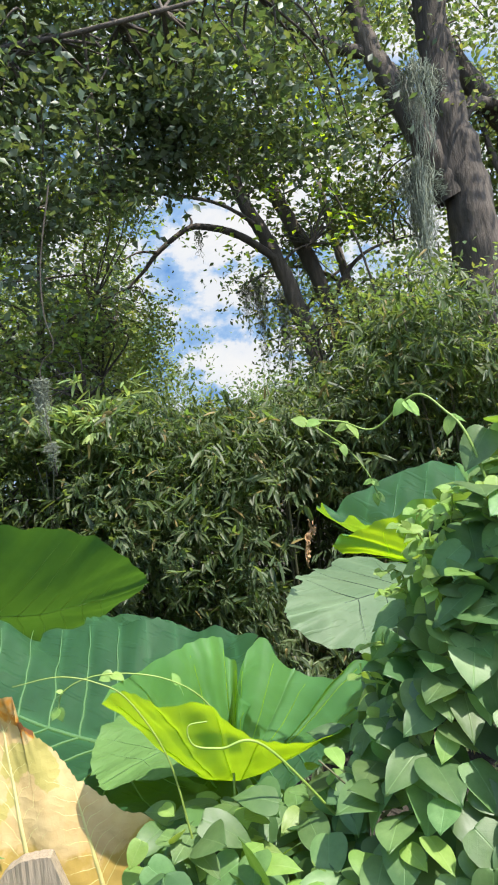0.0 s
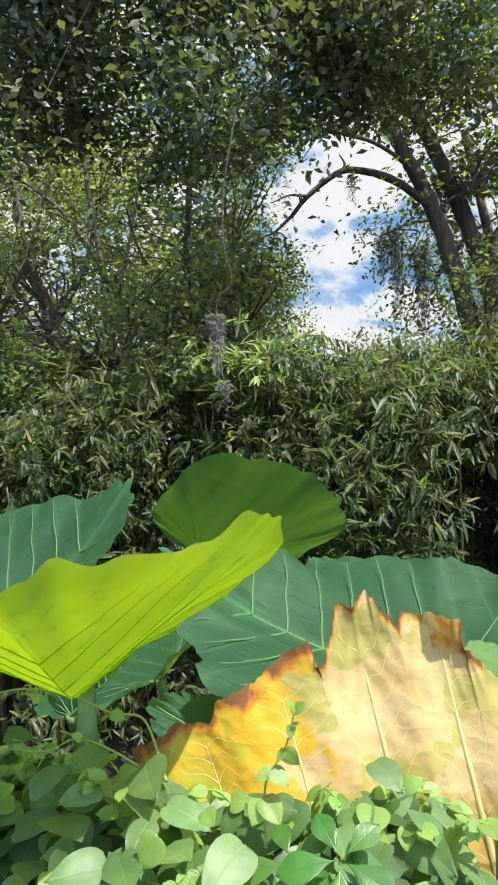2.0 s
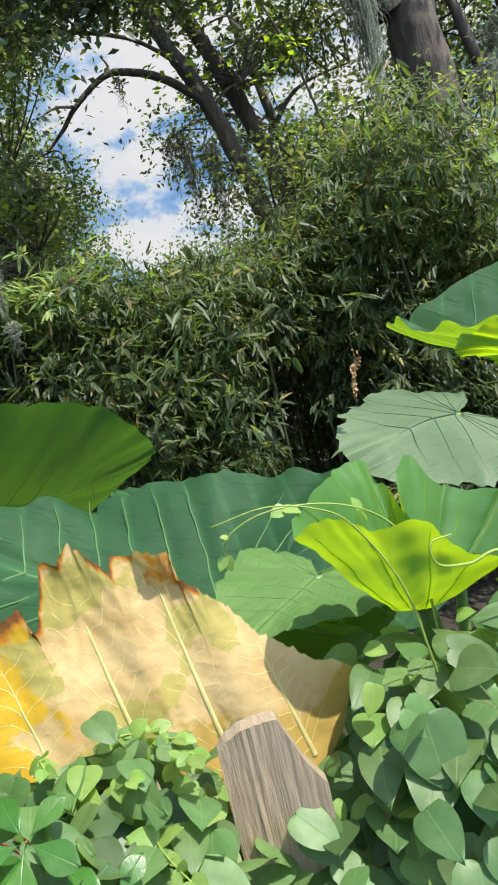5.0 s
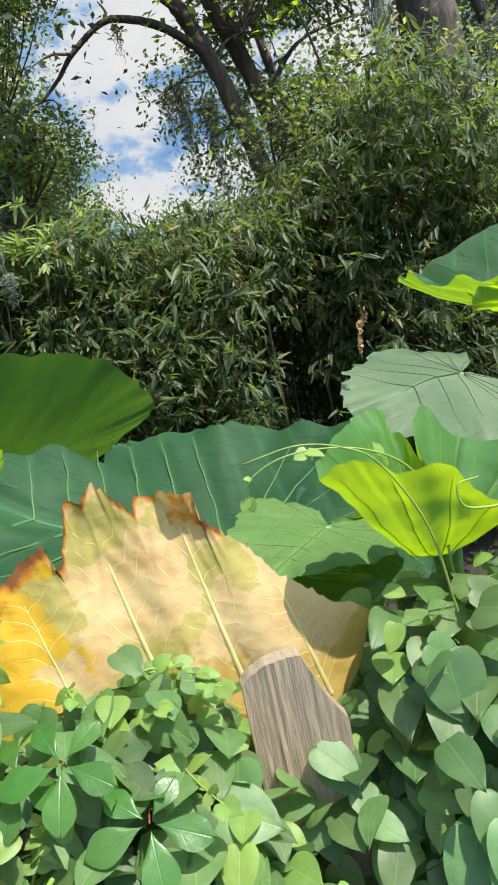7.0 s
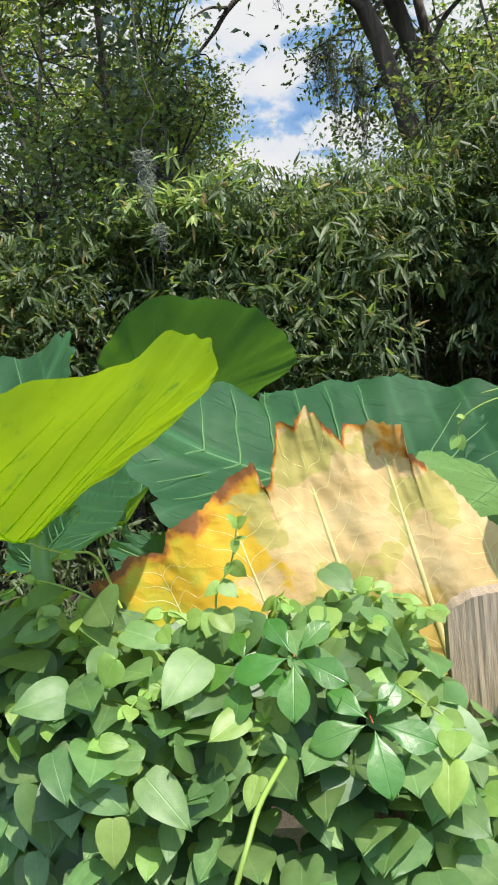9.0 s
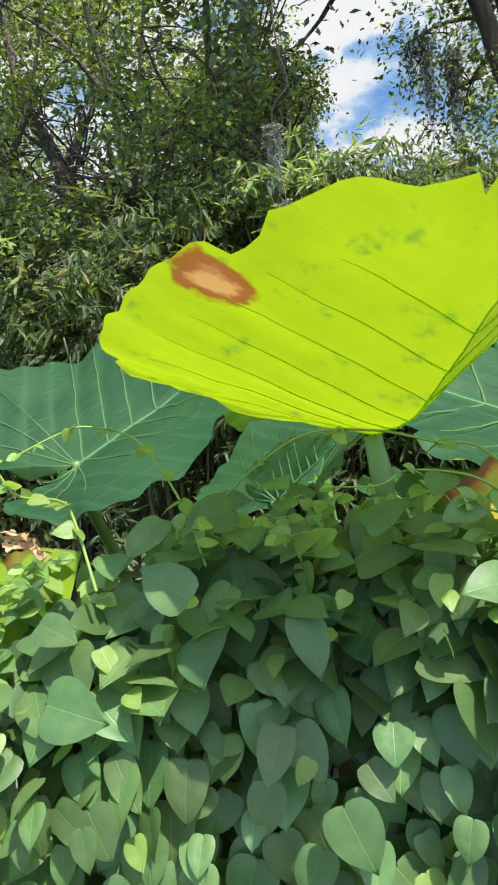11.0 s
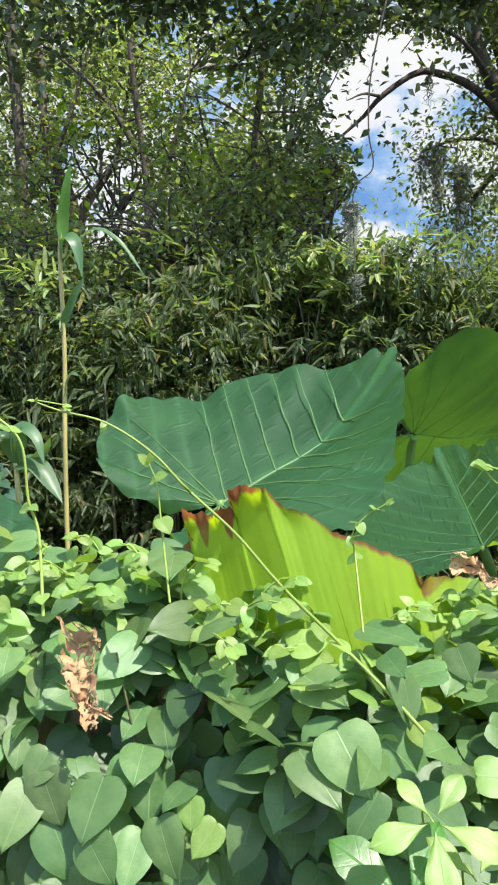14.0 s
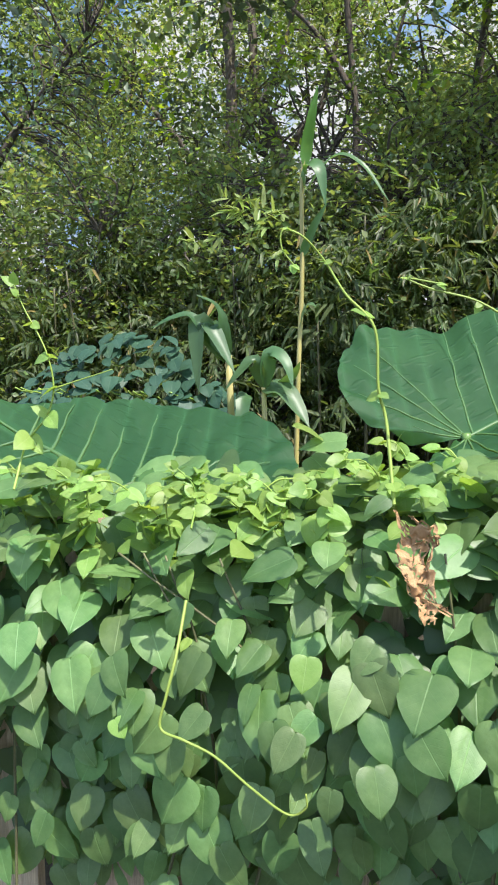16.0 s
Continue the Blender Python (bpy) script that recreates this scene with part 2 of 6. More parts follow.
def rough_material(name, low, high, scale, stretch=None, rough=0.85, bump=0.6, distance=0.01, vary=0.0):
    """Bark, wood, earth: two scales of grain with relief."""
    m, nt, b, out = material(name)
    a, c = grain(nt, scale, 6.0, stretch, 0.65), grain(nt, scale * 0.13, 3.0)
    col = mixed(nt, ramp(nt, a, (0.3, (0, 0, 0)), (0.72, (1, 1, 1))), low, high)
    col = mixed(nt, ramp(nt, c, (0.4, (0, 0, 0)), (0.7, (0.6, 0.6, 0.6))), col, tuple(0.5 * x for x in low))
    if vary:
        col = varied(nt, col, vary, 0.01)
    nt.links.new(col, b.inputs["Base Color"])
    b.inputs["Roughness"].default_value = rough
    nt.links.new(node(nt, "ShaderNodeBump", Height=a, Strength=bump, Distance=distance).outputs[0], b.inputs["Normal"])
    return m


def dying_material(name):
    """A dying blade: tan skin, green and yellow islands that fade across it, burnt upper margin."""
    m, nt, b, out = material(name)
    uv = node(nt, "ShaderNodeSeparateXYZ", Vector=nt.nodes.new("ShaderNodeUVMap").outputs[0])
    s, h = uv.outputs[0], uv.outputs[1]
    big, mid, fine = grain(nt, 9.0, 4.0), grain(nt, 24.0, 4.0), grain(nt, 120.0, 5.0)
    tan = mixed(nt, ramp(nt, mid, (0.35, (0, 0, 0)), (0.65, (1, 1, 1))), (0.49, 0.325, 0.135), (0.59, 0.435, 0.215))
    green = calc(nt, "SUBTRACT", calc(nt, "ADD", big, calc(nt, "MULTIPLY", mid, 0.35)), calc(nt, "MULTIPLY", s, 0.18))
    col = mixed(nt, ramp(nt, green, (0.61, (0, 0, 0)), (0.628, (0.8, 0.8, 0.8))), tan, (0.36, 0.325, 0.075))
    # Amber-olive lower part: aged skin and the shade over it, both as colour.
    low = calc(nt, "ADD", calc(nt, "ADD", h, calc(nt, "MULTIPLY", calc(nt, "SUBTRACT", big, 0.5), 0.6)), calc(nt, "MULTIPLY", calc(nt, "SUBTRACT", mid, 0.5), 0.5))
    col = mixed(nt, ramp(nt, low, (0.37, (0.85, 0.85, 0.85)), (0.42, (0, 0, 0))), col, (0.40, 0.27, 0.05))
    left = calc(nt, "ADD", s, calc(nt, "MULTIPLY", calc(nt, "SUBTRACT", mid, 0.5), 0.45))
    col = mixed(nt, ramp(nt, left, (0.37, (1, 1, 1)), (0.40, (0, 0, 0))), col, (0.56, 0.34, 0.010))
    col = mixed(nt, ramp(nt, calc(nt, "ADD", left, calc(nt, "MULTIPLY", h, 0.22)), (0.33, (0.8, 0.8, 0.8)), (0.40, (0, 0, 0))), col, (0.36, 0.38, 0.025))
    col = mixed(nt, ramp(nt, calc(nt, "ADD", s, calc(nt, "MULTIPLY", big, 0.06)), (0.10, (1, 1, 1)), (0.13, (0, 0, 0))), col, (0.24, 0.27, 0.04))
    specks = ramp(nt, grain(nt, 70.0, 2.0), (0.76, (0, 0, 0)), (0.78, (1, 1, 1)))
    col = mixed(nt, specks, col, (0.16, 0.07, 0.03))
    col = mixed(nt, calc(nt, "MULTIPLY", fine, 0.2), col, (0.5, 0.34, 0.14))
    rim = node(nt, "ShaderNodeAttribute")
    rim.attribute_name = "rim"
    edge = calc(nt, "ADD", rim.outputs["Fac"], calc(nt, "MULTIPLY", calc(nt, "SUBTRACT", grain(nt, 28.0, 4.0), 0.5), 0.12))
    col = mixed(nt, ramp(nt, edge, (0.968, (0, 0, 0)), (0.98, (1, 1, 1))), col, (0.48, 0.19, 0.02))
    col = mixed(nt, ramp(nt, edge, (0.982, (0, 0, 0)), (0.992, (1, 1, 1))), col, (0.19, 0.07, 0.025))
    nt.links.new(col, b.inputs["Base Color"])
    b.inputs["Roughness"].default_value = 0.6
    b.inputs["Specular IOR Level"].default_value = 0.3
    fold = calc(nt, "ABSOLUTE", calc(nt, "SUBTRACT", grain(nt, 17.0, 2.0, (1.0, 1.0, 1.7)), 0.5))
    fold = ramp(nt, fold, (0.0, (1, 1, 1)), (0.16, (0, 0, 0)))
    small = ramp(nt, calc(nt, "ABSOLUTE", calc(nt, "SUBTRACT", grain(nt, 48.0, 2.0), 0.5)), (0.0, (1, 1, 1)), (0.05, (0, 0, 0)))
    relief = calc(nt, "ADD", calc(nt, "MULTIPLY", mid, 0.25), calc(nt, "MULTIPLY", fine, 0.2))
    relief = calc(nt, "ADD", relief, calc(nt, "ADD", calc(nt, "MULTIPLY", fold, 0.35), calc(nt, "MULTIPLY", small, 0.03)))
    bump = node(nt, "ShaderNodeBump", Height=relief, Strength=0.32, Distance=0.006).outputs[0]
    nt.links.new(bump, b.inputs["Normal"])
    t = node(nt, "ShaderNodeBsdfTranslucent", Color=mixed(nt, 0.25, col, (0.9, 0.6, 0.1)), Normal=bump)
    mix = node(nt, "ShaderNodeMixShader", i0=0.22, i1=b.outputs[0], i2=t.outputs[0])
    nt.links.new(mix.outputs[0], out.inputs[0])
    return m


M_YELLOW = dying_material("dying_ear_skin")
M_EAR = ear_material("elephant_ear_skin", (0.017, 0.068, 0.030), (0.032, 0.100, 0.041), (0.36, 0.60, 0.02), 0.36, 1.03, brown_amount=0.34, rough=0.58, quilted=0.4)
# Mottles: shadows of things and dirt on its upper side, put into the colour.
M_LIME = ear_material("young_ear_skin", (0.08, 0.19, 0.03), (0.12, 0.25, 0.045), (0.47, 0.66, 0.006), 0.40, 1.0, brown_amount=0.24, dry=((-0.075, -0.37, 1.721), 0.066), quilted=0.0, patches=[((0.10, 0.24, 0.03), 34.0, 0.60, 0.74, 3.0)])
M_BOWL = ear_material("cupped_ear_skin", (0.05, 0.16, 0.05), (0.10, 0.24, 0.08), (0.55, 0.80, 0.01), 0.45, 1.02, brown_amount=0.2, quilted=0.0)
# Lighter copy of the common ear skin with direct sun painted in.
M_EAR_SUNLIT = ear_material("sunlit_ear_skin", (0.10, 0.20, 0.055), (0.145, 0.25, 0.08), (0.40, 0.60, 0.05), 0.3, 1.0, brown_amount=0.28, quilted=0.2, ribs=5)
# Pale base colour holds the sheen of sky and sun on this leaf.
M_PAINTED_SHEEN = ear_material("painted_sheen_ear_skin", (0.095, 0.155, 0.082), (0.15, 0.21, 0.12), (0.36, 0.55, 0.06), 0.25, 1.0, rough=0.46, brown_amount=0.36, quilted=0.25, ribs=4)
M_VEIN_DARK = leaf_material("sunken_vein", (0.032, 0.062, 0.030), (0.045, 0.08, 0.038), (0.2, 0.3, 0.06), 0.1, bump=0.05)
# Dimmer glow than the other ear skins: tree shade put into the colour.
M_EAR_SHADED = ear_material("shaded_ear_skin", (0.04, 0.12, 0.03), (0.06, 0.15, 0.035), (0.11, 0.25, 0.02), 0.42, 1.05, quilted=0.0)
M_TURNING = ear_material("turning_ear_skin", (0.20, 0.36, 0.025), (0.28, 0.42, 0.03), (0.56, 0.74, 0.01), 0.5, 0.978, rough=0.5, brown_amount=0.08, quilted=0.0)
M_VEIN = leaf_material("pale_vein", (0.085, 0.19, 0.078), (0.115, 0.225, 0.095), (0.5, 0.7, 0.06), 0.35, bump=0.05)
M_VEIN_LIME = leaf_material("lime_vein", (0.22, 0.38, 0.03), (0.28, 0.42, 0.04), (0.75, 0.95, 0.03), 0.8, bump=0.05)
M_VEIN_TAN = leaf_material("tan_vein", (0.66, 0.60, 0.24), (0.72, 0.64, 0.30), (0.7, 0.6, 0.2), 0.3, bump=0.05)
M_PETIOLE = leaf_material("petiole_skin", (0.12, 0.24, 0.06), (0.17, 0.30, 0.08), (0.3, 0.45, 0.05), 0.12, bump=0.1)
M_VINE = leaf_material("vine_leaf_skin", (0.074, 0.150, 0.048), (0.138, 0.226, 0.080), (0.30, 0.54, 0.04), 0.27, 0.48, 0.6, False, 14.0, 0.25, 2.5, hue=0.035, spec=0.42, ribs=(0.17, 0.29, 0.10))
# Inner leaves: vine skin darkened, so the tangle's shade is in the colour.
M_VINE_SHADED = leaf_material("shaded_inner_vine_skin", (0.045, 0.098, 0.030), (0.075, 0.138, 0.045), (0.20, 0.38, 0.04), 0.16, 0.45, 0.5, True, 90.0, 0.2, 18.0, 0.04)
M_SHOOT = leaf_material("young_shoot_skin", (0.175, 0.30, 0.062), (0.26, 0.385, 0.105), (0.48, 0.66, 0.07), 0.38, 0.45, 0.4, False, 14.0, 0.2, 2.5, spec=0.40, ribs=(0.34, 0.44, 0.16))
M_BAMBOO = leaf_material("bamboo_leaf_skin", (0.054, 0.078, 0.034), (0.098, 0.128, 0.056), (0.28, 0.40, 0.06), 0.36, 0.45, 0.8, True, 40.0, 0.1, 1.2, 0.045, 0.3, withered=(0.025, (0.22, 0.17, 0.06)))
M_TREE = leaf_material("tree_leaf_skin", (0.045, 0.075, 0.037), (0.105, 0.145, 0.070), (0.31, 0.40, 0.08), 0.40, 0.46, 0.9, True, 30.0, 0.1, 0.8, 0.06, 0.4, withered=(0.04, (0.30, 0.30, 0.05)))
M_TREE_B = leaf_material("broad_tree_leaf_skin", (0.068, 0.096, 0.060), (0.105, 0.142, 0.084), (0.26, 0.36, 0.07), 0.24, 0.46, 0.7, True, 30.0, 0.1, 0.8, 0.05)
# Brighter copy of the tree skin; sunlight on the crowns is in its colour.
M_TREE_SUNLIT = leaf_material("sunlit_tree_leaf_skin", (0.078, 0.118, 0.050), (0.175, 0.225, 0.096), (0.42, 0.54, 0.09), 0.44, 0.44, 0.9, True, 30.0, 0.1, 0.8, 0.06, 0.42, withered=(0.04, (0.30, 0.30, 0.05)))
M_FAR = leaf_material("far_leaf_skin", (0.10, 0.15, 0.07), (0.15, 0.20, 0.10), (0.3, 0.4, 0.1), 0.35, 0.6, 0.5, True, 30.0, 0.1, 0.8)
M_STRAP = leaf_material("strap_leaf_skin", (0.055, 0.125, 0.052), (0.085, 0.165, 0.066), (0.28, 0.48, 0.06), 0.32, 0.42, 0.4, False, 50.0, 0.15, 6.0)
M_SPROUT = leaf_material("lime_sprout_skin", (0.16, 0.30, 0.03), (0.24, 0.38, 0.04), (0.6, 0.8, 0.03), 0.5, 0.45, 0.5, True, 30.0, 0.1, 2.0)
M_YOUNG = leaf_material("young_bamboo_skin", (0.19, 0.27, 0.085), (0.30, 0.38, 0.15), (0.48, 0.62, 0.12), 0.40, 0.38, 0.5, True, 40.0, 0.1, 1.2, 0.04)
M_CANE = rough_material("cane_skin", (0.32, 0.28, 0.09), (0.58, 0.49, 0.20), 20.0, (1, 1, 0.2), 0.5, 0.2, 0.003)
M_POLE = rough_material("old_cane_skin", (0.045, 0.045, 0.02), (0.14, 0.13, 0.06), 20.0, (1, 1, 0.2), 0.6, 0.2, 0.003)
M_BARK = rough_material("bark", (0.045, 0.037, 0.03), (0.15, 0.12, 0.095), 16.0, (1, 1, 0.22), 0.9, 1.0, 0.03)
M_MOSS = rough_material("grey_moss", (0.15, 0.17, 0.12), (0.32, 0.35, 0.26), 30.0, None, 0.95, 0.2, 0.005)
M_WOOD, nt, b, out = material("weathered_wood")
fibre, board = grain(nt, 420.0, 6.0, (1.0, 1.0, 0.06), 0.65), grain(nt, 26.0, 5.0, (1.0, 1.0, 0.4))
split = ramp(nt, grain(nt, 300.0, 3.0, (1.0, 1.0, 0.03), 0.5), (0.27, (1, 1, 1)), (0.32, (0, 0, 0)))
col = mixed(nt, ramp(nt, fibre, (0.35, (0, 0, 0)), (0.66, (1, 1, 1))), (0.25, 0.19, 0.12), (0.44, 0.345, 0.23))
col = mixed(nt, ramp(nt, board, (0.4, (0, 0, 0)), (0.66, (0.45, 0.45, 0.45))), col, (0.30, 0.25, 0.19))
col = mixed(nt, calc(nt, "MULTIPLY", split, 0.6), col, (0.05, 0.036, 0.025))
nt.links.new(varied(nt, col, 0.25, 0.01), b.inputs["Base Color"])
b.inputs["Roughness"].default_value = 0.85
high = calc(nt, "SUBTRACT", fibre, calc(nt, "MULTIPLY", split, 0.9))
nt.links.new(node(nt, "ShaderNodeBump", Height=high, Strength=0.7, Distance=0.003).outputs[0], b.inputs["Normal"])
M_DEAD = rough_material("dead_leaf_skin", (0.30, 0.16, 0.065), (0.56, 0.36, 0.19), 60.0, None, 0.8, 0.8, 0.006)
M_SOIL = rough_material("leaf_litter", (0.014, 0.011, 0.007), (0.062, 0.048, 0.028), 14.0, None, 0.95, 1.0, 0.03)
M_STEM = leaf_material("vine_stem_skin", (0.22, 0.33, 0.06), (0.32, 0.42, 0.08), (0.4, 0.5, 0.06), 0.1, 0.5, 0.3, False, 60.0, 0.1)
M_RED = rough_material("red_stalk", (0.25, 0.05, 0.03), (0.4, 0.12, 0.05), 40.0, None, 0.5, 0.1, 0.002)

m, nt, b, out = material("cloudy_sky")
puffs = grain(nt, 0.075, 7.0, (1.0, 1.0, 1.6), 0.58)
wisps = grain(nt, 0.35, 5.0)
amount = calc(nt, "ADD", puffs, calc(nt, "MULTIPLY", calc(nt, "SUBTRACT", wisps, 0.5), 0.18))
for middle, reach in (((3.5, 70.0, 10.3), (5.0, 30.0, 2.7)), ((9.8, 69.0, 12.0), (3.0, 30.0, 1.9)), ((5.0, 70.0, 22.5), (7.0, 30.0, 2.4))):
    # heaped clouds low over the trees
    place = node(nt, "ShaderNodeVectorMath", i0=nt.nodes.new("ShaderNodeTexCoord").outputs["Object"], i1=middle)
    place.operation = "SUBTRACT"
    place = node(nt, "ShaderNodeVectorMath", i0=place.outputs[0], i1=reach)
    place.operation = "DIVIDE"
    size = node(nt, "ShaderNodeVectorMath", i0=place.outputs[0])
    size.operation = "LENGTH"
    heap = calc(nt, "SUBTRACT", 1.25, calc(nt, "ADD", size.outputs["Value"], calc(nt, "MULTIPLY", calc(nt, "SUBTRACT", grain(nt, 0.42, 6.0, None, 0.6), 0.5), 1.6)), True)
    amount = calc(nt, "ADD", amount, calc(nt, "MULTIPLY", heap, 0.2))
tone = ramp(nt, amount, (0.37, (0.17, 0.37, 0.75)), (0.455, (0.38, 0.58, 0.88)), (0.51, (0.86, 0.89, 0.94)), (0.62, (0.95, 0.95, 0.95)), (1.0, (0.86, 0.88, 0.92)))
glow = node(nt, "ShaderNodeEmission", Color=tone, Strength=0.35)
nt.links.new(glow.outputs[0], out.inputs[0])
M_SKY = m
M_OLD = rough_material("old_vine_stem", (0.07, 0.07, 0.03), (0.16, 0.16, 0.07), 60.0, None, 0.7, 0.3, 0.002)


# ---- ground and sky ----
g = Geo()
NG = 60
for j in range(NG + 1):
    for i in range(NG + 1):
        x, y = (math.copysign(abs(i / NG * 2 - 1) ** 2.6, i - NG / 2) * 400), (math.copysign(abs(j / NG * 2 - 1) ** 2.6, j - NG / 2) * 400)
        far = math.hypot(x, y)
        z = 0.06 * noise.noise(Vector((x, y, 0)) * 0.7) if far < 30 else 0.0
        g.v.append(Vector((x, y, z - 0.03)))
for j in range(NG):
    for i in range(NG):
        a = j * (NG + 1) + i
        g.f.append((a, a + 1, a + NG + 2, a + NG + 1))
tagged(new("ground", g.mesh("ground", M_SOIL)), "dark bare soil covered with leaf litter", "ground", kind="structure")

g = Geo()
for k in range(49):
    a = radians(20 + 140 * k / 48)
    for z in np.linspace(-4, 75, 9):
        g.v.append(Vector((70 * math.cos(a), 70 * math.sin(a), z)))
for k in range(48):
    for j in range(8):
        a = k * 9 + j
        g.f.append((a, a + 1, a + 10, a + 9))
tagged(new("backdrop", g.mesh("backdrop", M_SKY)), "bright blue summer sky with white clouds", "sky", kind="structure")

# ---- leaf shapes ----
HALF = [(1.0, 0.0), (0.94, 0.075), (0.82, 0.19), (0.64, 0.325), (0.44, 0.425), (0.22, 0.485), (0.02, 0.50), (-0.14, 0.475), (-0.27, 0.39), (-0.345, 0.27), (-0.32, 0.17), (-0.20, 0.085), (-0.06, 0.018)]


def half_outline(lobes):
    return [(p.x, p.y) for p in spline([(u if u > 0 else u * lobes, v, 0) for u, v in HALF], 8)]


def ear_leaf(base, tip, normal, wide=1.0, lobes=1.0, fold=0.15, cup=0.0, droop=0.0, wave=0.03, ragged=0.0, uneven=0.0,
             skin=None, vein=None, label="", root=None, ribs=7, seed=0, back=0.0, torn=0.0, stout=1.0, slope=62, narrow=(1.0, 1.0), crease=1.0, curl=0.0):
    """A heart-shaped leaf on its stalk. base: where the stalk joins, tip: the point, normal: about where the upper side faces."""
    base, tip = Vector(base), Vector(tip)
    ax, length = unit(tip - base), (tip - base).length
    up = unit(Vector(normal) - ax * ax.dot(Vector(normal)))
    across = up.cross(ax)
    half = half_outline(lobes)
    lean = 1 / math.tan(radians(slope))
    n = len(half)
    rings = 32
    off = Vector((seed * 3.7, seed * 1.3, seed * 2.1))

    def surface(u, v, r=0.0, s=0.0):
        """A place on the blade, u along it and v across, in lengths."""
        v *= narrow[0] if v > 0 else narrow[1]
        av = abs(v)
        p = u - lean * av - 0.12 * av * av
        z = fold * av + cup * (u * u + v * v) - droop * max(u, 0) ** 2 - back * max(-u, 0) ** 1.5 + uneven * v
        z += 0.016 * crease * math.sin(math.pi * ribs * (p - 0.03) / 0.88) ** 2 * min(1, 5 * av) * (1 - 0.6 * r)
        z += wave * r ** 3 * (math.sin(s * 9 + seed) + 0.7 * math.sin(s * 25 + 2 * seed) + 0.45 * math.sin(s * 57 + seed) + 0.3 * math.sin(s * 95 + 3 * seed)) * min(1.0, r)
        z += 0.03 * noise.noise(Vector((u * 3, v * 3, 0)) + off) + 0.006 * crease * noise.noise(Vector((u * 16, v * 16, 1)) + off)
        z += curl * max(0.0, r - 0.92) / 0.08 * (0.6 + 0.8 * noise.noise(Vector((s * 9, seed, 2))))
        return base + (ax * u + across * v * wide + up * z) * length

    leaf = Geo()
    outline = [(u, v, k / n) for k, (u, v) in enumerate(half)][::-1]
    outline = [(u, v, -s) for u, v, s in outline] + [(u, -v, s) for u, v, s in outline[::-1][1:]]
    bite = []
    for u, v, s in outline:
        rag = noise.noise(Vector((s * 5.0, seed * 2.7, 0.3))) + 0.8 * noise.noise(Vector((s * 15, seed, 4))) + 0.5 * math.copysign(0.5, noise.noise(Vector((s * 22, seed, 9))))
        b_ = ragged * max(0.0, rag + 0.15) + 0.022 * noise.noise(Vector((s * 30, seed, 7)))
        if torn and noise.noise(Vector((s * 13, seed + 5.5, 1))) > 0.35:
            b_ += torn
        bite.append(1 - b_)
    for (u, v, s), b_ in zip(outline, bite):
        for k in range(rings + 1):
            r = k / rings
            q = r * b_
            leaf.v.append(surface(u * q, v * q, r, s))
            leaf.uv.append((u * q, v * q))
            leaf.rim.append(r if ragged or torn else r * 0.985)
    for j in range(len(outline) - 1):
        for k in range(rings):
            a = j * (rings + 1) + k
            c = a + rings + 1
            leaf.f.append((a, a + 1, c + 1) if k == 0 else (a, a + 1, c + 1, c))
    root = Vector(root) if root else Vector((base.x + 0.1 * math.sin(seed * 2.3), base.y + 0.22 + 0.1 * math.cos(seed), 0))
    ob = thing("elephant_ear_leaf", root, label, "plant", "elephant ear leaves")
    blade = part("blade", leaf, skin or M_EAR, ob)
    veins = Geo()
    shown = -1 if up.y > 0.25 else 1
    thick = (0.0030 + 0.0040 * length) * stout
    veins.tube([surface(0.93 * k / 26, 0) + up * thick * 0.2 * shown for k in range(27)], thick, thick * 0.2, 6)
    reach = lambda u, v: min((abs(math.atan2(v, u) - math.atan2(hv, hu)), math.hypot(hu, hv)) for hu, hv in half)[1]
    for side in (1, -1):
        for k in range(ribs - 1):
            start = 0.03 + 0.88 * k / ribs
            line = []
            for j in range(24):
                v = 0.56 * j / 23
                u = start + lean * v + 0.12 * v * v + 0.010 * noise.noise(Vector((v * 14, k + seed, side)))
                far = math.hypot(u, v) / reach(u, v)
                if far > 0.93 * (1 - ragged * 0.4):
                    break
                line.append(surface(u, v * side, far) + up * thick * 0.22 * shown)
            if len(line) > 2:
                veins.tube(line, thick * 0.52, thick * 0.14, 5)
        for k in range(4):
            ang = radians(96 + 19 * k)
            line = []
            for j in range(14):
                d = j / 13 * 0.6
                u, v = d * math.cos(ang + d * 0.3), d * math.sin(ang + d * 0.3)
                if math.hypot(u, v) > 0.9 * reach(u, v) * (1 - ragged * 0.5):
                    break
                line.append(surface(u, v * side, math.hypot(u, v) / reach(u, v)) + up * thick * 0.2 * shown)
            if len(line) > 2:
                veins.tube(line, thick * 0.5, thick * 0.12, 5)
    part("vein_network", veins, vein or M_VEIN, blade)
    under = base - up * length * 0.03
    mid = root.lerp(base, 0.6) + Vector((0, 0.06, 0.08))
    below = under - Vector((0, 0, 0.06)) - up * 0.03 if up.y < 0.5 else base + Vector((0, 0.05, -0.10))
    stalk = Geo().tube(spline([root, mid, below, base], 8), 0.022, 0.010, 10)
    part("stalk", stalk, M_PETIOLE, ob)
    return ob


DARK = "dark green heart-shaped elephant ear leaf with pale veins"
ear_leaf((-0.928, 2.017, 1.321), (-0.437, 2.314, 1.459), (-0.130, -0.250, 0.959), 1.14, 1.00, 0.27, -0.03, -0.37, 0.03, uneven=0.20, narrow=(1.16, 1.01), label=DARK, seed=1, crease=0.6, torn=0.02)
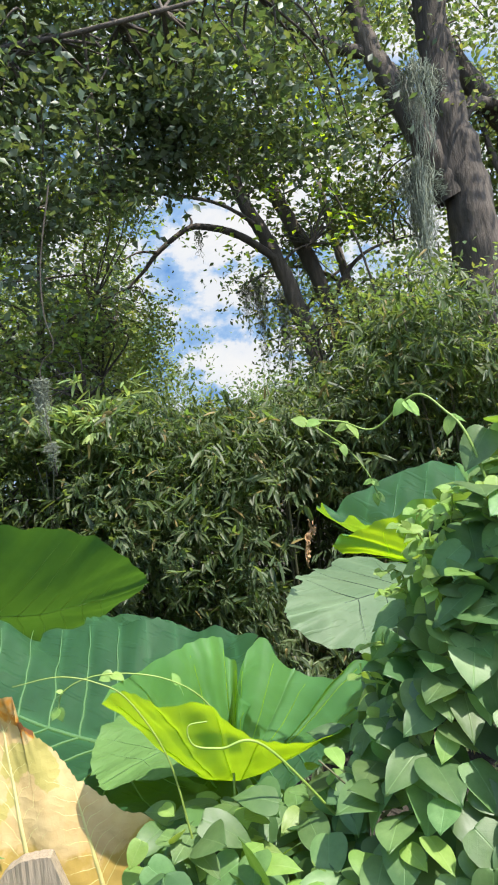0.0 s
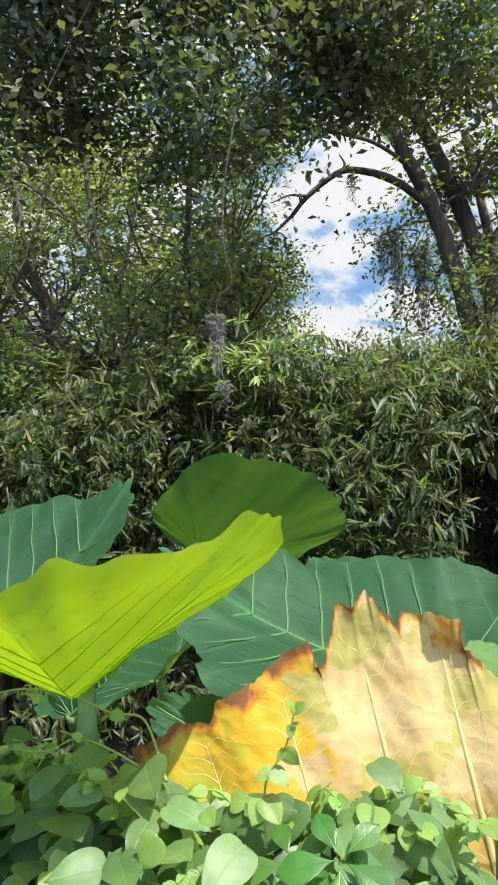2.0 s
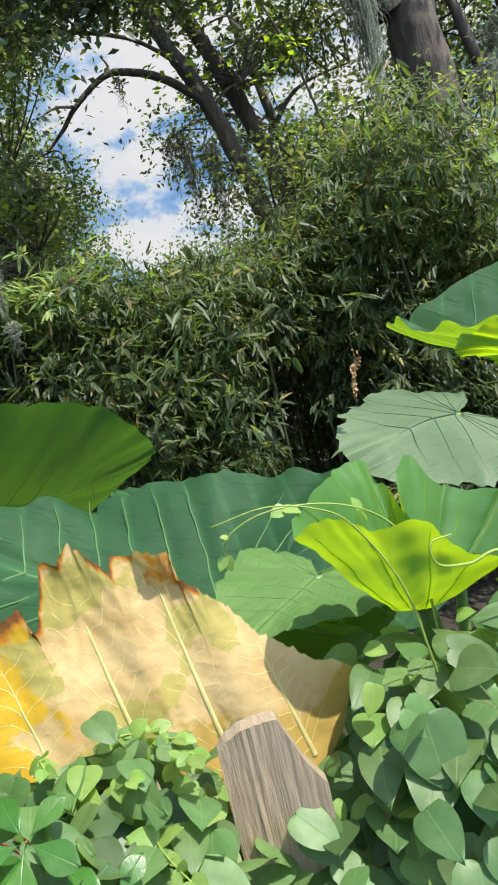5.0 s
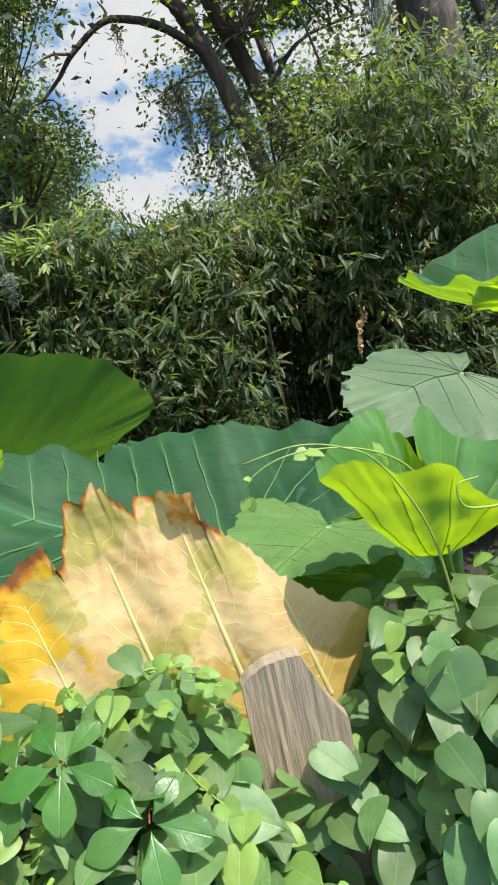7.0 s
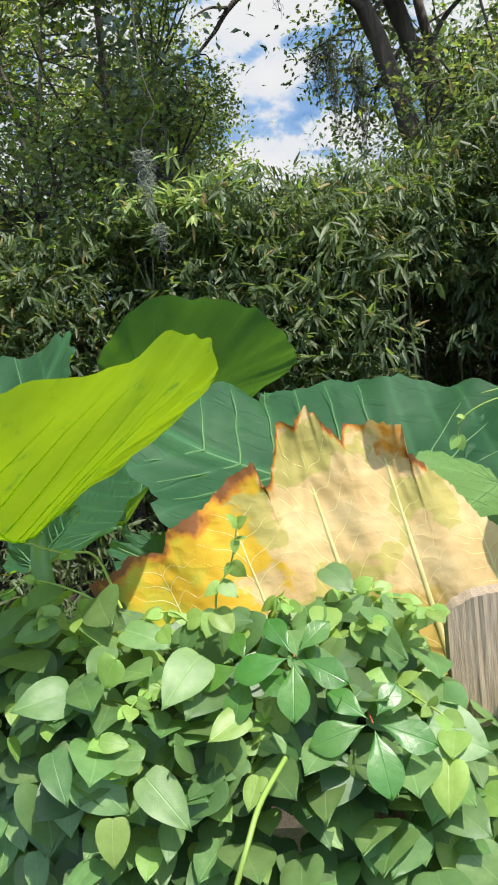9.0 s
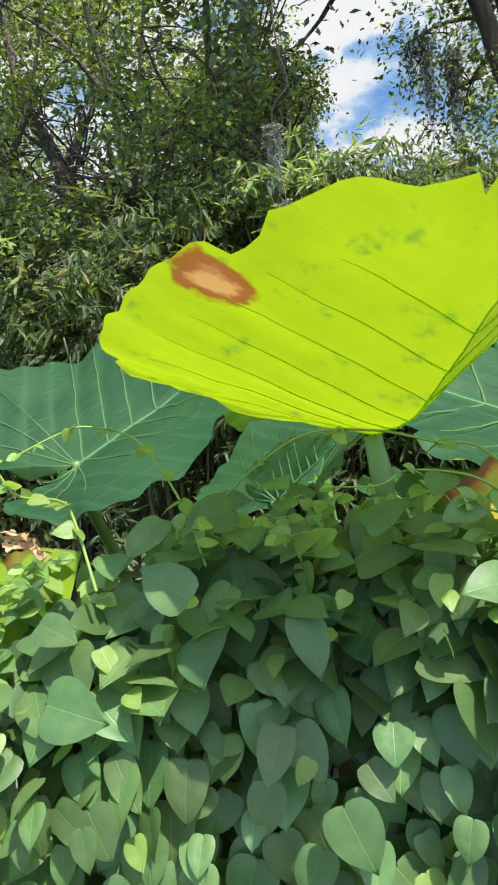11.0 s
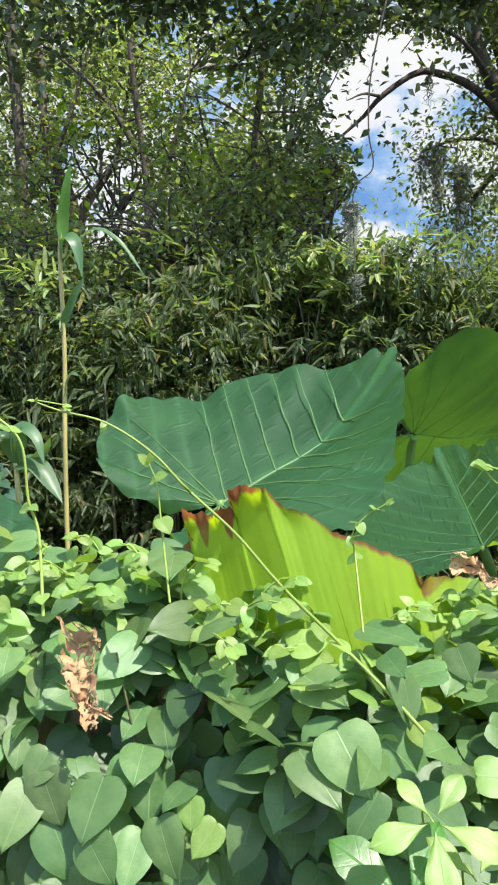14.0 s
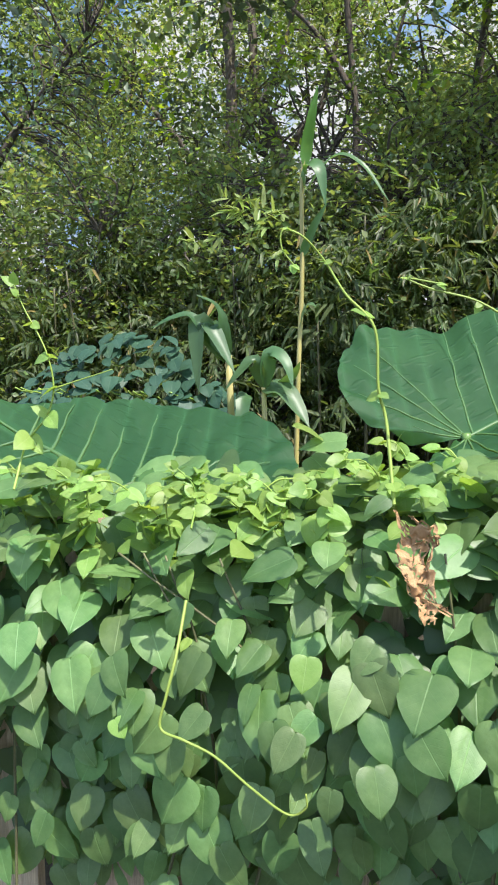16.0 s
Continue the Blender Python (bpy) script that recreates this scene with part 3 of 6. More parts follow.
ear_leaf((0.227, 1.447, 1.345), (-0.276, 1.69, 1.402), (0.094, -0.351, 0.932), 1.16, 1.39, 0.22, 0.12, -0.19, 0.03, uneven=0.03, label="broad dark green elephant ear leaf with browned notches", seed=2, crease=0.7, torn=0.05)
ear_leaf((-0.348, 2.557, 1.414), (0.178, 2.848, 1.322), (0.079, 0.767, 0.637), 1.33, 0.93, 0.12, 0.07, -0.15, 0.015, label="mid-green elephant ear leaf lit through from behind", seed=3, skin=M_EAR_SHADED, stout=0.3, crease=0.4)
ear_leaf((-0.350, 1.868, 1.246), (-0.256, 2.379, 1.275), (-0.467, -0.388, 0.795), 1.06, 1.06, 0.33, 0.11, -0.17, 0.02, label="dark green elephant ear leaf with browned edge", seed=4, torn=0.05, stout=0.55, crease=0.5)
ear_leaf((-0.272, 1.069, 1.505), (-0.189, 0.610, 1.647), (-0.108, 0.551, 0.828), 1.17, 0.45, 0.63, -0.02, -0.17, 0.012, uneven=0.09, narrow=(0.87, 0.94), skin=M_LIME, vein=M_VEIN_LIME,
         label="bright lime-green young elephant ear leaf, sunlit from above", seed=5, stout=0.32, root=(-0.30, 1.2, 0), torn=0.04, crease=0.6, curl=0.012)
ear_leaf((0.989, 2.196, 1.423), (0.620, 1.949, 1.479), (-0.051, -0.571, 0.819), 1.08, 1.32, -0.22, -0.07, 0.09, 0.02, narrow=(1.03, 1.10), label="pale elephant ear leaf with painted sheen and browned corner", seed=7, torn=0.06, skin=M_PAINTED_SHEEN, vein=M_VEIN_DARK, ribs=4, crease=0.3, stout=0.55)
ear_leaf((1.043, 1.345, 1.552), (0.684, 1.730, 1.614), (0.128, -0.380, 0.916), 1.21, 1.10, 0.89, 0.21, 0.02, 0.03, uneven=0.31, narrow=(0.50, 1.22), crease=1.0, stout=0.5, label="dark green elephant ear leaf with upturned lime lip", seed=8)
ear_leaf((0.52, 1.50, 1.36), (0.33, 1.30, 1.27), (0.0, -0.5, 0.85), 1.1, 1.0, 0.12, 0, 0.0, 0.03, label="shaded dark elephant ear leaf with rotted spot", seed=9, torn=0.05)
ear_leaf((-1.483, 1.539, 1.243), (-2.02, 1.80, 1.29), (0.019, -0.409, 0.912), 0.96, 0.9, 0.04, 0.05, -0.15, 0.02, label="dark green elephant ear leaf with brown spots on rim", seed=10, stout=1.5, crease=1.0, torn=0.05)
ear_leaf((0.25, 2.05, 1.22), (0.02, 2.42, 1.42), (0.0, -0.3, 0.9), 1.0, 1.0, 0.06, 0, 0.0, 0.02, label="shaded dark green elephant ear leaf", seed=11)
ear_leaf((-0.05, 1.38, 1.22), (-0.28, 1.42, 1.36), (0.0, -0.5, 0.85), 0.9, 1.0, 0.12, 0, 0.0, 0.03, ragged=0.2, label="small shaded elephant ear leaf with torn edge", seed=12)
ear_leaf((-0.41, 1.42, 1.34), (-0.30, 1.37, 1.44), (0.2, 0.5, 0.8), 0.5, 0.7, 0.8, 0, 0.0, 0.04, label="small folded elephant ear leaf with brown tip", seed=13)
# Sunlit half of the broad leaf, built as a leaf of its own.
ear_leaf((0.379, 1.4, 1.374), (0.225, 1.2, 1.384), (0.0, -0.30, 0.95), 1.15, 0.9, 0.08, 0.0, 0.0, 0.02, skin=M_EAR_SUNLIT, stout=0.35, crease=0.2, torn=0.05, ribs=5,
         label="pale green sunlit half of the broad elephant ear leaf, browned edge", seed=16, root=(0.5, 1.6, 0))


ear_leaf((0.952, 1.370, 1.613), (0.652, 1.33, 1.683), (0.0, 0.50, 0.85), 0.9, 0.9, 0.35, 0.05, 0.0, 0.03, skin=M_BOWL, vein=M_VEIN_LIME, stout=0.4,
         label="lime-green young elephant ear leaf beneath a larger one", seed=17, root=(1.1, 1.6, 0))


def cupped_leaf():
    """A young leaf still rolled into a cup, its two lobes pleated together at the back."""
    foot, root = Vector((0.447, 1.08, 1.417)), Vector((0.62, 1.28, 0))
    rim = spline([(0.302, 0.97, 1.579), (0.324, 0.945, 1.60), (0.351, 0.94, 1.593), (0.377, 0.94, 1.577), (0.426, 0.945, 1.572), (0.451, 0.96, 1.538), (0.48, 0.98, 1.511), (0.513, 1.0, 1.492), (0.571, 1.04, 1.476), (0.625, 1.08, 1.485),
                  (0.654, 1.12, 1.497), (0.669, 1.16, 1.51), (0.643, 1.19, 1.529), (0.606, 1.17, 1.509), (0.559, 1.21, 1.517), (0.542, 1.21, 1.524), (0.511, 1.21, 1.572), (0.482, 1.19, 1.563), (0.464, 1.13, 1.532), (0.473, 1.10, 1.508),
                  (0.461, 1.12, 1.525), (0.465, 1.19, 1.548), (0.448, 1.20, 1.556), (0.447, 1.20, 1.585), (0.422, 1.18, 1.594), (0.394, 1.15, 1.592), (0.357, 1.10, 1.59), (0.312, 1.01, 1.589)], 8)
    rim = rim + [rim[0]]
    n, rows = len(rim), 26
    g = Geo()

    def at(j, r):
        q = rim[j % (n - 1)]
        out = q - foot
        p = foot + Vector((out.x * r ** 0.85, out.y * r ** 0.85, out.z * r ** 1.25))
        flat = unit((out.x, out.y, 0))
        p += flat * ((0.0012 + 0.0045 * (90 < j < 215)) * math.sin(j * 0.55) * r + 0.010 * noise.noise(p * 14) + 0.004 * noise.noise(p * 40))
        return p + Vector((0, 0, r ** 4 * 0.0012 * (math.sin(j * 0.5) + math.sin(j * 1.3 + 1)))) + flat * 0.007 * max(0.0, r - 0.88) / 0.12

    for j in range(n):
        for k in range(rows + 1):
            r = k / rows
            g.v.append(at(j, r))
            a = 2 * math.pi * j / (n - 1)
            g.uv.append((r * math.cos(a) * 0.5, r * math.sin(a) * 0.5))
            g.rim.append(r * 0.985)
    for j in range(n - 1):
        for k in range(rows):
            a = j * (rows + 1) + k
            g.f.append((a, a + rows + 1, a + rows + 2, a + 1))
    ob = thing("elephant_ear_leaf", root, "cupped light-green elephant ear leaf with wavy rim", "plant", "elephant ear leaves")
    blade = part("blade", g, M_BOWL, ob)
    v = Geo()
    for j in range(4, n - 1, 15):
        v.tube([at(j, r) for r in np.linspace(0.05, 0.93, 14)], 0.0010, 0.0005, 5)
    part("vein_network", v, M_VEIN_LIME, blade)
    part("stalk", Geo().tube(spline([root, root.lerp(foot, 0.6) + Vector((0, 0.05, 0.05)), foot + Vector((0.02, 0.03, -0.07)), foot + Vector((0, 0, 0.01))], 8), 0.02, 0.009, 10), M_PETIOLE, ob)


def dying_leaf():
    """A dying leaf that stands limp behind the fence, torn along its upper margin."""
    top = [(-0.215, 1.445), (-0.175, 1.462), (-0.163, 1.474), (-0.118, 1.476), (-0.112, 1.500), (-0.085, 1.512), (-0.06, 1.524), (-0.036, 1.545), (-0.003, 1.563), (0.004, 1.530), (0.012, 1.535), (0.024, 1.575), (0.029, 1.603), (0.048, 1.598),
           (0.064, 1.617), (0.080, 1.596), (0.099, 1.572), (0.104, 1.589), (0.128, 1.585), (0.133, 1.592), (0.167, 1.583), (0.169, 1.552), (0.212, 1.509), (0.240, 1.470), (0.275, 1.441), (0.308, 1.404)]
    tx, tz = np.array(top).T
    run = np.concatenate([[0], np.cumsum(np.hypot(np.diff(tx), np.diff(tz)))])
    g, cols, rows, root = Geo(), 260, 70, Vector((0.30, 1.25, 0))

    def at(x0, z0, s, h):
        """h: up from the hidden foot to the torn margin."""
        foot_z = float(np.interp(x0, [-0.22, 0.20, 0.27, 0.31], [1.27, 1.27, 1.335, 1.392]))
        body = sum(float(np.interp(x0 + 0.012 * k, tx, tz)) for k in range(-4, 5)) / 9
        z = foot_z + (body - foot_z) * h + (z0 - body) * h ** 7
        x = x0 + (1 - h) * (0.070 - 0.12 * max(0.0, x0))
        rib = (x0 - 0.047) / 0.093
        y = 1.035 + 0.25 * (z - 1.5) - 0.007 * math.sin(math.pi * rib) ** 2 + 0.010 * noise.noise(Vector((x * 7, z * 7, 3)))
        crumple = noise.noise(Vector((x * 22 + z * 16, z * 15 - x * 9, 1)))
        y += 0.0045 * (crumple ** 2 - 0.1) + 0.0012 * noise.noise(Vector((x * 60, z * 60, 5)))
        near = abs(rib - round(rib))
        y += 0.0016 * math.sin(z * 95 + 34 * near + 3 * math.sin(x * 40)) * max(0.0, noise.noise(Vector((x * 10, z * 10, 8))))
        roll = max(0.0, h - 0.84) / 0.16
        y -= 0.030 * roll * roll * math.exp(-((x0 - 0.150) / 0.02) ** 2) + 0.016 * roll * roll * math.exp(-((x0 - 0.05) / 0.03) ** 2)
        y += 0.05 * max(0.0, x - 0.24) / 0.07 * 0.5 + 0.4 * max(0.0, -0.08 - x) ** 1.4
        return Vector((x, y, z))

    for j in range(cols + 1):
        d = run[-1] * j / cols
        x0, z0 = float(np.interp(d, run, tx)), float(np.interp(d, run, tz))
        z0 += 0.005 * noise.noise(Vector((j * 0.35, 2, 0))) + 0.003 * noise.noise(Vector((j * 0.9, 5, 0)))
        for k in range(rows + 1):
            h = k / rows
            p = at(x0, z0, j / cols, h)
            g.v.append(p)
            g.uv.append(((p.x + 0.22) / 0.53, h))
            deep = z0 - p.z
            g.rim.append(0.976 - deep * 0.15 if 0.130 < x0 < 0.172 and deep < 0.045 else 1 - deep / (0.28 if x0 > 0.0 else 0.6) if x0 < 0.19 else 0.6)
    for j in range(cols):
        for k in range(rows):
            a = j * (rows + 1) + k
            g.f.append((a, a + rows + 1, a + rows + 2, a + 1))
    ob = thing("elephant_ear_leaf", root, "dying yellow and tan elephant ear leaf with curled brown edge", "plant", "elephant ear leaves")
    blade = part("blade", g, M_YELLOW, ob)
    v = Geo()
    for x_top, r in ((-0.135, 0.0016), (-0.046, 0.0022), (0.047, 0.0034), (0.140, 0.0034), (0.232, 0.0024)):
        z_top = float(np.interp(x_top, tx, tz))
        v.tube([at(x_top, z_top, 0, h) + Vector((0, r * 0.5, 0)) for h in np.linspace(0.12, 0.97, 40)], r * 1.5, r * 0.4, 8)
        for side in (-1, 1):
            for k in range(9):
                line = []
                for q in np.linspace(0.0, 1.0, 12):
                    x = x_top + side * 0.045 * q
                    z_rim = float(np.interp(x, tx, tz))
                    h = 0.16 + 0.085 * k + 0.13 * q ** 0.7 + 0.006 * math.sin(9 * q + k + 5 * x_top)
                    z = 1.27 + (z_top - 1.27) * h
                    if z < z_rim - 0.012 and -0.2 < x < 0.29:
                        line.append(at(x, z_rim, 0, (z - 1.27) / (z_rim - 1.27)) + Vector((0, 0.0004, 0)))
                if len(line) > 4:
                    v.tube(line, 0.0007, 0.0004, 6)
    part("vein_network", v, M_VEIN_TAN, blade)
    part("stalk", Geo().tube(spline([root, (0.27, 1.22, 0.8), (0.22, 1.12, 1.18), (0.20, 1.06, 1.30)], 8), 0.02, 0.01, 10), M_PETIOLE, ob)


def turning_leaf():
    """A yellow-green leaf hanging over the vines, its far end torn and dried."""
    rim = [Vector(p) for p in ((-0.925, 1.094, 1.43), (-0.943, 1.114, 1.441), (-0.929, 1.102, 1.459), (-0.942, 1.117, 1.476), (-0.943, 1.12, 1.491), (-0.925, 1.101, 1.488), (-0.907, 1.082, 1.489), (-0.901, 1.077, 1.5), (-0.882, 1.056, 1.501), (-0.89, 1.067, 1.52),
           (-0.867, 1.042, 1.527), (-0.852, 1.03, 1.528), (-0.842, 1.03, 1.516), (-0.829, 1.031, 1.505), (-0.813, 1.031, 1.502), (-0.779, 1.032, 1.48), (-0.747, 1.032, 1.468), (-0.725, 1.033, 1.459), (-0.7, 1.033, 1.447), (-0.688, 1.033, 1.427), (-0.678, 1.034, 1.431), (-0.644, 1.034, 1.429), (-0.605, 1.035, 1.421))]
    far = np.concatenate([[0], np.cumsum([(b_ - a).length for a, b_ in zip(rim, rim[1:])])])
    g, cols, rows, root = Geo(), 220, 44, Vector((-0.82, 1.25, 0))

    def at(s, h):
        """s along the rim from the torn end, h up from the hidden foot."""
        q = Vector([float(np.interp(s * far[-1], far, [p[c] for p in rim])) for c in range(3)])
        q.z += 0.003 * noise.noise(Vector((s * 60, 1, 0))) + 0.002 * noise.noise(Vector((s * 140, 3, 0)))
        foot = Vector((-0.885, 0.98, 1.33)).lerp(Vector((-0.63, 0.94, 1.32)), max(0.0, s - 0.2) / 0.8)
        p = foot.lerp(q, h)
        p.y += 0.006 * math.sin(math.pi * h) + 0.008 * noise.noise(Vector((p.x * 10, 0, p.z * 10))) - 0.002 * math.sin(s * 16 + 2.5 * h)
        dried = math.exp(-((s - 0.30) / 0.22) ** 2) + 0.5 * math.exp(-((s - 0.86) / 0.04) ** 2)
        roll = max(0.0, h - 0.86) / 0.14
        p.y -= 0.018 * dried * roll ** 2 * (1 + 0.8 * math.sin(s * 70))
        p.z += 0.004 * dried * roll * noise.noise(Vector((s * 90, h * 20, 4)))
        return p

    for j in range(cols + 1):
        s = j / cols
        dried = math.exp(-((s - 0.26) / 0.20) ** 2) * max(0.0, 0.5 + 1.3 * noise.noise(Vector((s * 24, 2, 7)))) + 0.5 * math.exp(-((s - 0.86) / 0.03) ** 2)
        top = at(s, 1.0)
        for k in range(rows + 1):
            p = at(s, k / rows)
            g.v.append(p)
            g.uv.append((0.2 + s * 0.22 + 0.06 * k / rows, 0.3))
            g.rim.append(1.0 - max(0.0, (top - p).length - 0.032 * dried) / 0.22)
    for j in range(cols):
        for k in range(rows):
            a = j * (rows + 1) + k
            g.f.append((a, a + rows + 1, a + rows + 2, a + 1))
    ob = thing("elephant_ear_leaf", root, "yellow-green elephant ear leaf with browned torn rim", "plant", "elephant ear leaves")
    blade = part("blade", g, M_TURNING, ob)
    v = Geo()
    for s in (0.36, 0.48, 0.60, 0.72):
        v.tube([at(s + 0.02 * (1 - h), h) + Vector((0, 0.0006, 0)) for h in np.linspace(0.1, 0.93, 20)], 0.0012, 0.0005, 6)
    part("vein_network", v, M_VEIN_LIME, blade)
    part("stalk", Geo().tube(spline([root, (-0.80, 1.2, 0.8), (-0.77, 1.08, 1.22), (-0.75, 1.0, 1.33)], 8), 0.018, 0.009, 10), M_PETIOLE, ob)


cupped_leaf()
dying_leaf()
turning_leaf()

# ---- the fence ----
def fence_y(x):
    """The fence runs slightly away from the walk."""
    return 0.905 - 0.115 * (x - 0.2)


def picket(x, top, width, lean, seed):
    """A weathered board with a worn, broken head."""
    rng = random.Random(seed)
    g, cols, rows = Geo(), 25, 30
    head = [top - float(np.interp(c / (cols - 1), [0, 0.12, 0.3, 0.62, 0.78, 1.0], [0.022, 0.012, 0.003, 0.0, 0.045, 0.078])) - 0.0009 * rng.random() for c in range(cols)] if seed == 40 else [top - 0.02 * rng.random() - 0.045 * max(0, abs(c / (cols - 1) - 0.42) - 0.18) * 3 - 0.012 * rng.random() for c in range(cols)]
    for face in (0, 1):
        for r in range(rows):
            for c in range(cols):
                h = r / (rows - 1)
                z = head[c] * h
                px = x + (c / (cols - 1) - 0.5) * width + lean * z + 0.003 * noise.noise(Vector((x * 9, z * 5, c * 0.2)))
                g.v.append(Vector((px, fence_y(px) + 0.019 * face + 0.0022 * noise.noise(Vector((c * 0.9, z * 6, seed))) + 0.0012 * noise.noise(Vector((c * 2.7, z * 9, seed))), z)))
    n = rows * cols
    idx = lambda f, r, c: f * n + r * cols + c
    for r in range(rows - 1):
        for c in range(cols - 1):
            g.f.append((idx(0, r, c), idx(0, r, c + 1), idx(0, r + 1, c + 1), idx(0, r + 1, c)))
            g.f.append((idx(1, r, c + 1), idx(1, r, c), idx(1, r + 1, c), idx(1, r + 1, c + 1)))
        for c in (0, cols - 1):
            q = (idx(0, r, c), idx(0, r + 1, c), idx(1, r + 1, c), idx(1, r, c))
            g.f.append(q if c == 0 else q[::-1])
    for c in range(cols - 1):
        g.f.append((idx(0, rows - 1, c), idx(0, rows - 1, c + 1), idx(1, rows - 1, c + 1), idx(1, rows - 1, c)))
        g.f.append((idx(0, 0, c + 1), idx(0, 0, c), idx(1, 0, c), idx(1, 0, c + 1)))
    return g


fence = thing("wooden_fence", (-0.4, 0.97, 0), "weathered grey wooden picket fence overgrown with vines", "fence")
rng = random.Random(5)
for k in range(-17, 12):
    x = 0.207 + 0.163 * k if k != -1 else 0.090
    top = 1.434 if k == 0 else 1.418 if k == -1 else 1.345 + 0.03 * rng.random() - (0.30 if k in (1, 2) else 0)
    part("picket", picket(x, top, 0.098 if k == 0 else 0.055 if k == -1 else 0.135 + 0.01 * rng.random(), 0.0 if k else 0.008, 40 + k), M_WOOD, fence, smooth=False)
for z in (0.45, 1.08):
    g = Geo()
    for x in np.linspace(-2.7, 2.2, 30):
        for dy, dz in ((0, -0.04), (0.038, -0.04), (0.038, 0.04), (0, 0.04)):
            g.v.append(Vector((x, fence_y(x) + 0.023 + dy, z + dz + 0.004 * noise.noise(Vector((x * 3, z, dy))))))
    for k in range(29):
        for j in range(4):
            a, b_ = k * 4 + j, k * 4 + (j + 1) % 4
            g.f.append((a, b_, b_ + 4, a + 4))
    part("rail", g, M_WOOD, fence, smooth=False)


# ---- climbing vines over the fence ----
LEAFLET_RIM = [(0.0, 0.0), (0.07, 0.012), (0.16, 0.07), (0.27, 0.16), (0.38, 0.25), (0.50, 0.335), (0.61, 0.385), (0.72, 0.375), (0.82, 0.30), (0.90, 0.18), (0.96, 0.075), (1.0, 0.0)]
HEART_RIM = [(0.0, 0.0), (-0.055, 0.085), (-0.055, 0.185), (0.0, 0.29), (0.10, 0.37), (0.23, 0.405), (0.37, 0.40), (0.51, 0.365), (0.65, 0.295), (0.78, 0.195), (0.89, 0.085), (1.0, 0.0)]


def heart(wide=0.40, fold=0.10, curl=0.10, notch=0.45, twist=0.0, rim=HEART_RIM):
    """A small heart-shaped leaf of length 1 from its stalk at the origin along +x; quads run along the side nerves."""
    v, f = [], []
    n = len(rim)
    for k, (u, w) in enumerate(rim):
        u = u * notch if u < 0 else u
        mid = max(0.0, min(1.0, (k / (n - 1)) ** 1.25))
        for c in (-1, -0.7, -0.36, 0, 0.36, 0.7, 1):
            a = abs(c)
            x = mid + (u - mid) * a
            y = w * wide / 0.405 * c
            z = fold * abs(y) - 0.7 * fold * a ** 3 * w - curl * max(x, 0) ** 2 + twist * y * x * 2
            z += 0.006 * math.sin(k * 2.1 + 2.0 * c) * a + 0.020 * math.sin(6 * x + 3 * c + 1) * a * a
            v.append((x, y, z))
    for r in range(n - 1):
        for c in range(6):
            a = r * 7 + c
            f += [(a, a + 7, a + 8), (a, a + 8, a + 1)]
    return np.array(v), f


def heart_mesh(name, skin, **shape):
    v, f = heart(**shape)
    me = bpy.data.meshes.new(name)
    me.from_pydata([tuple(p) for p in v], [], [t[::-1] for t in f])
    me.polygons.foreach_set("use_smooth", np.ones(len(me.polygons), bool))
    me.materials.append(skin)
    return me


SHAPES = [dict(wide=0.41, fold=0.07, curl=0.10), dict(wide=0.43, fold=0.16, curl=0.20, twist=0.10), dict(wide=0.33, fold=0.05, curl=0.06, twist=-0.12, notch=0.2),
          dict(wide=0.39, fold=0.22, curl=0.05, twist=0.05), dict(wide=0.34, fold=-0.08, curl=0.28, notch=0.3)]
VINE_LEAVES = [heart_mesh("leaf", M_VINE, **s) for s in SHAPES]
SHOOT_LEAVES = [heart_mesh("young_leaf", M_SHOOT, **s) for s in SHAPES]


def crest(x):
    """Height of the vines' upper edge along the fence."""
    return float(np.interp(x, [-2.6, -1.6, -1.2, -1.0, -0.85, -0.75, -0.6, -0.45, -0.15, 0.05, 0.15, 0.17, 0.31, 0.34, 0.46, 0.57, 0.64, 0.68, 0.73, 0.82, 0.90, 1.0, 1.4],
                           [1.36, 1.375, 1.385, 1.42, 1.40, 1.372, 1.390, 1.43, 1.44, 1.42, 1.38, 1.29, 1.30, 1.41, 1.43, 1.45, 1.52, 1.62, 1.75, 1.84, 1.78, 1.45, 1.40]))


def vine_front(x):
    """How far out the hanging leaves stand along the fence."""
    return float(np.interp(x, [-2.2, -1.3, -1.0, -0.88, -0.78, -0.62, -0.5, -0.3, -0.2, -0.12, 0.08, 0.2, 0.35, 0.6, 0.9], [0.95, 0.90, 0.88, 0.86, 0.80, 0.80, 0.84, 0.84, 0.76, 0.73, 0.745, 0.80, 0.80, 0.79, 0.78]))


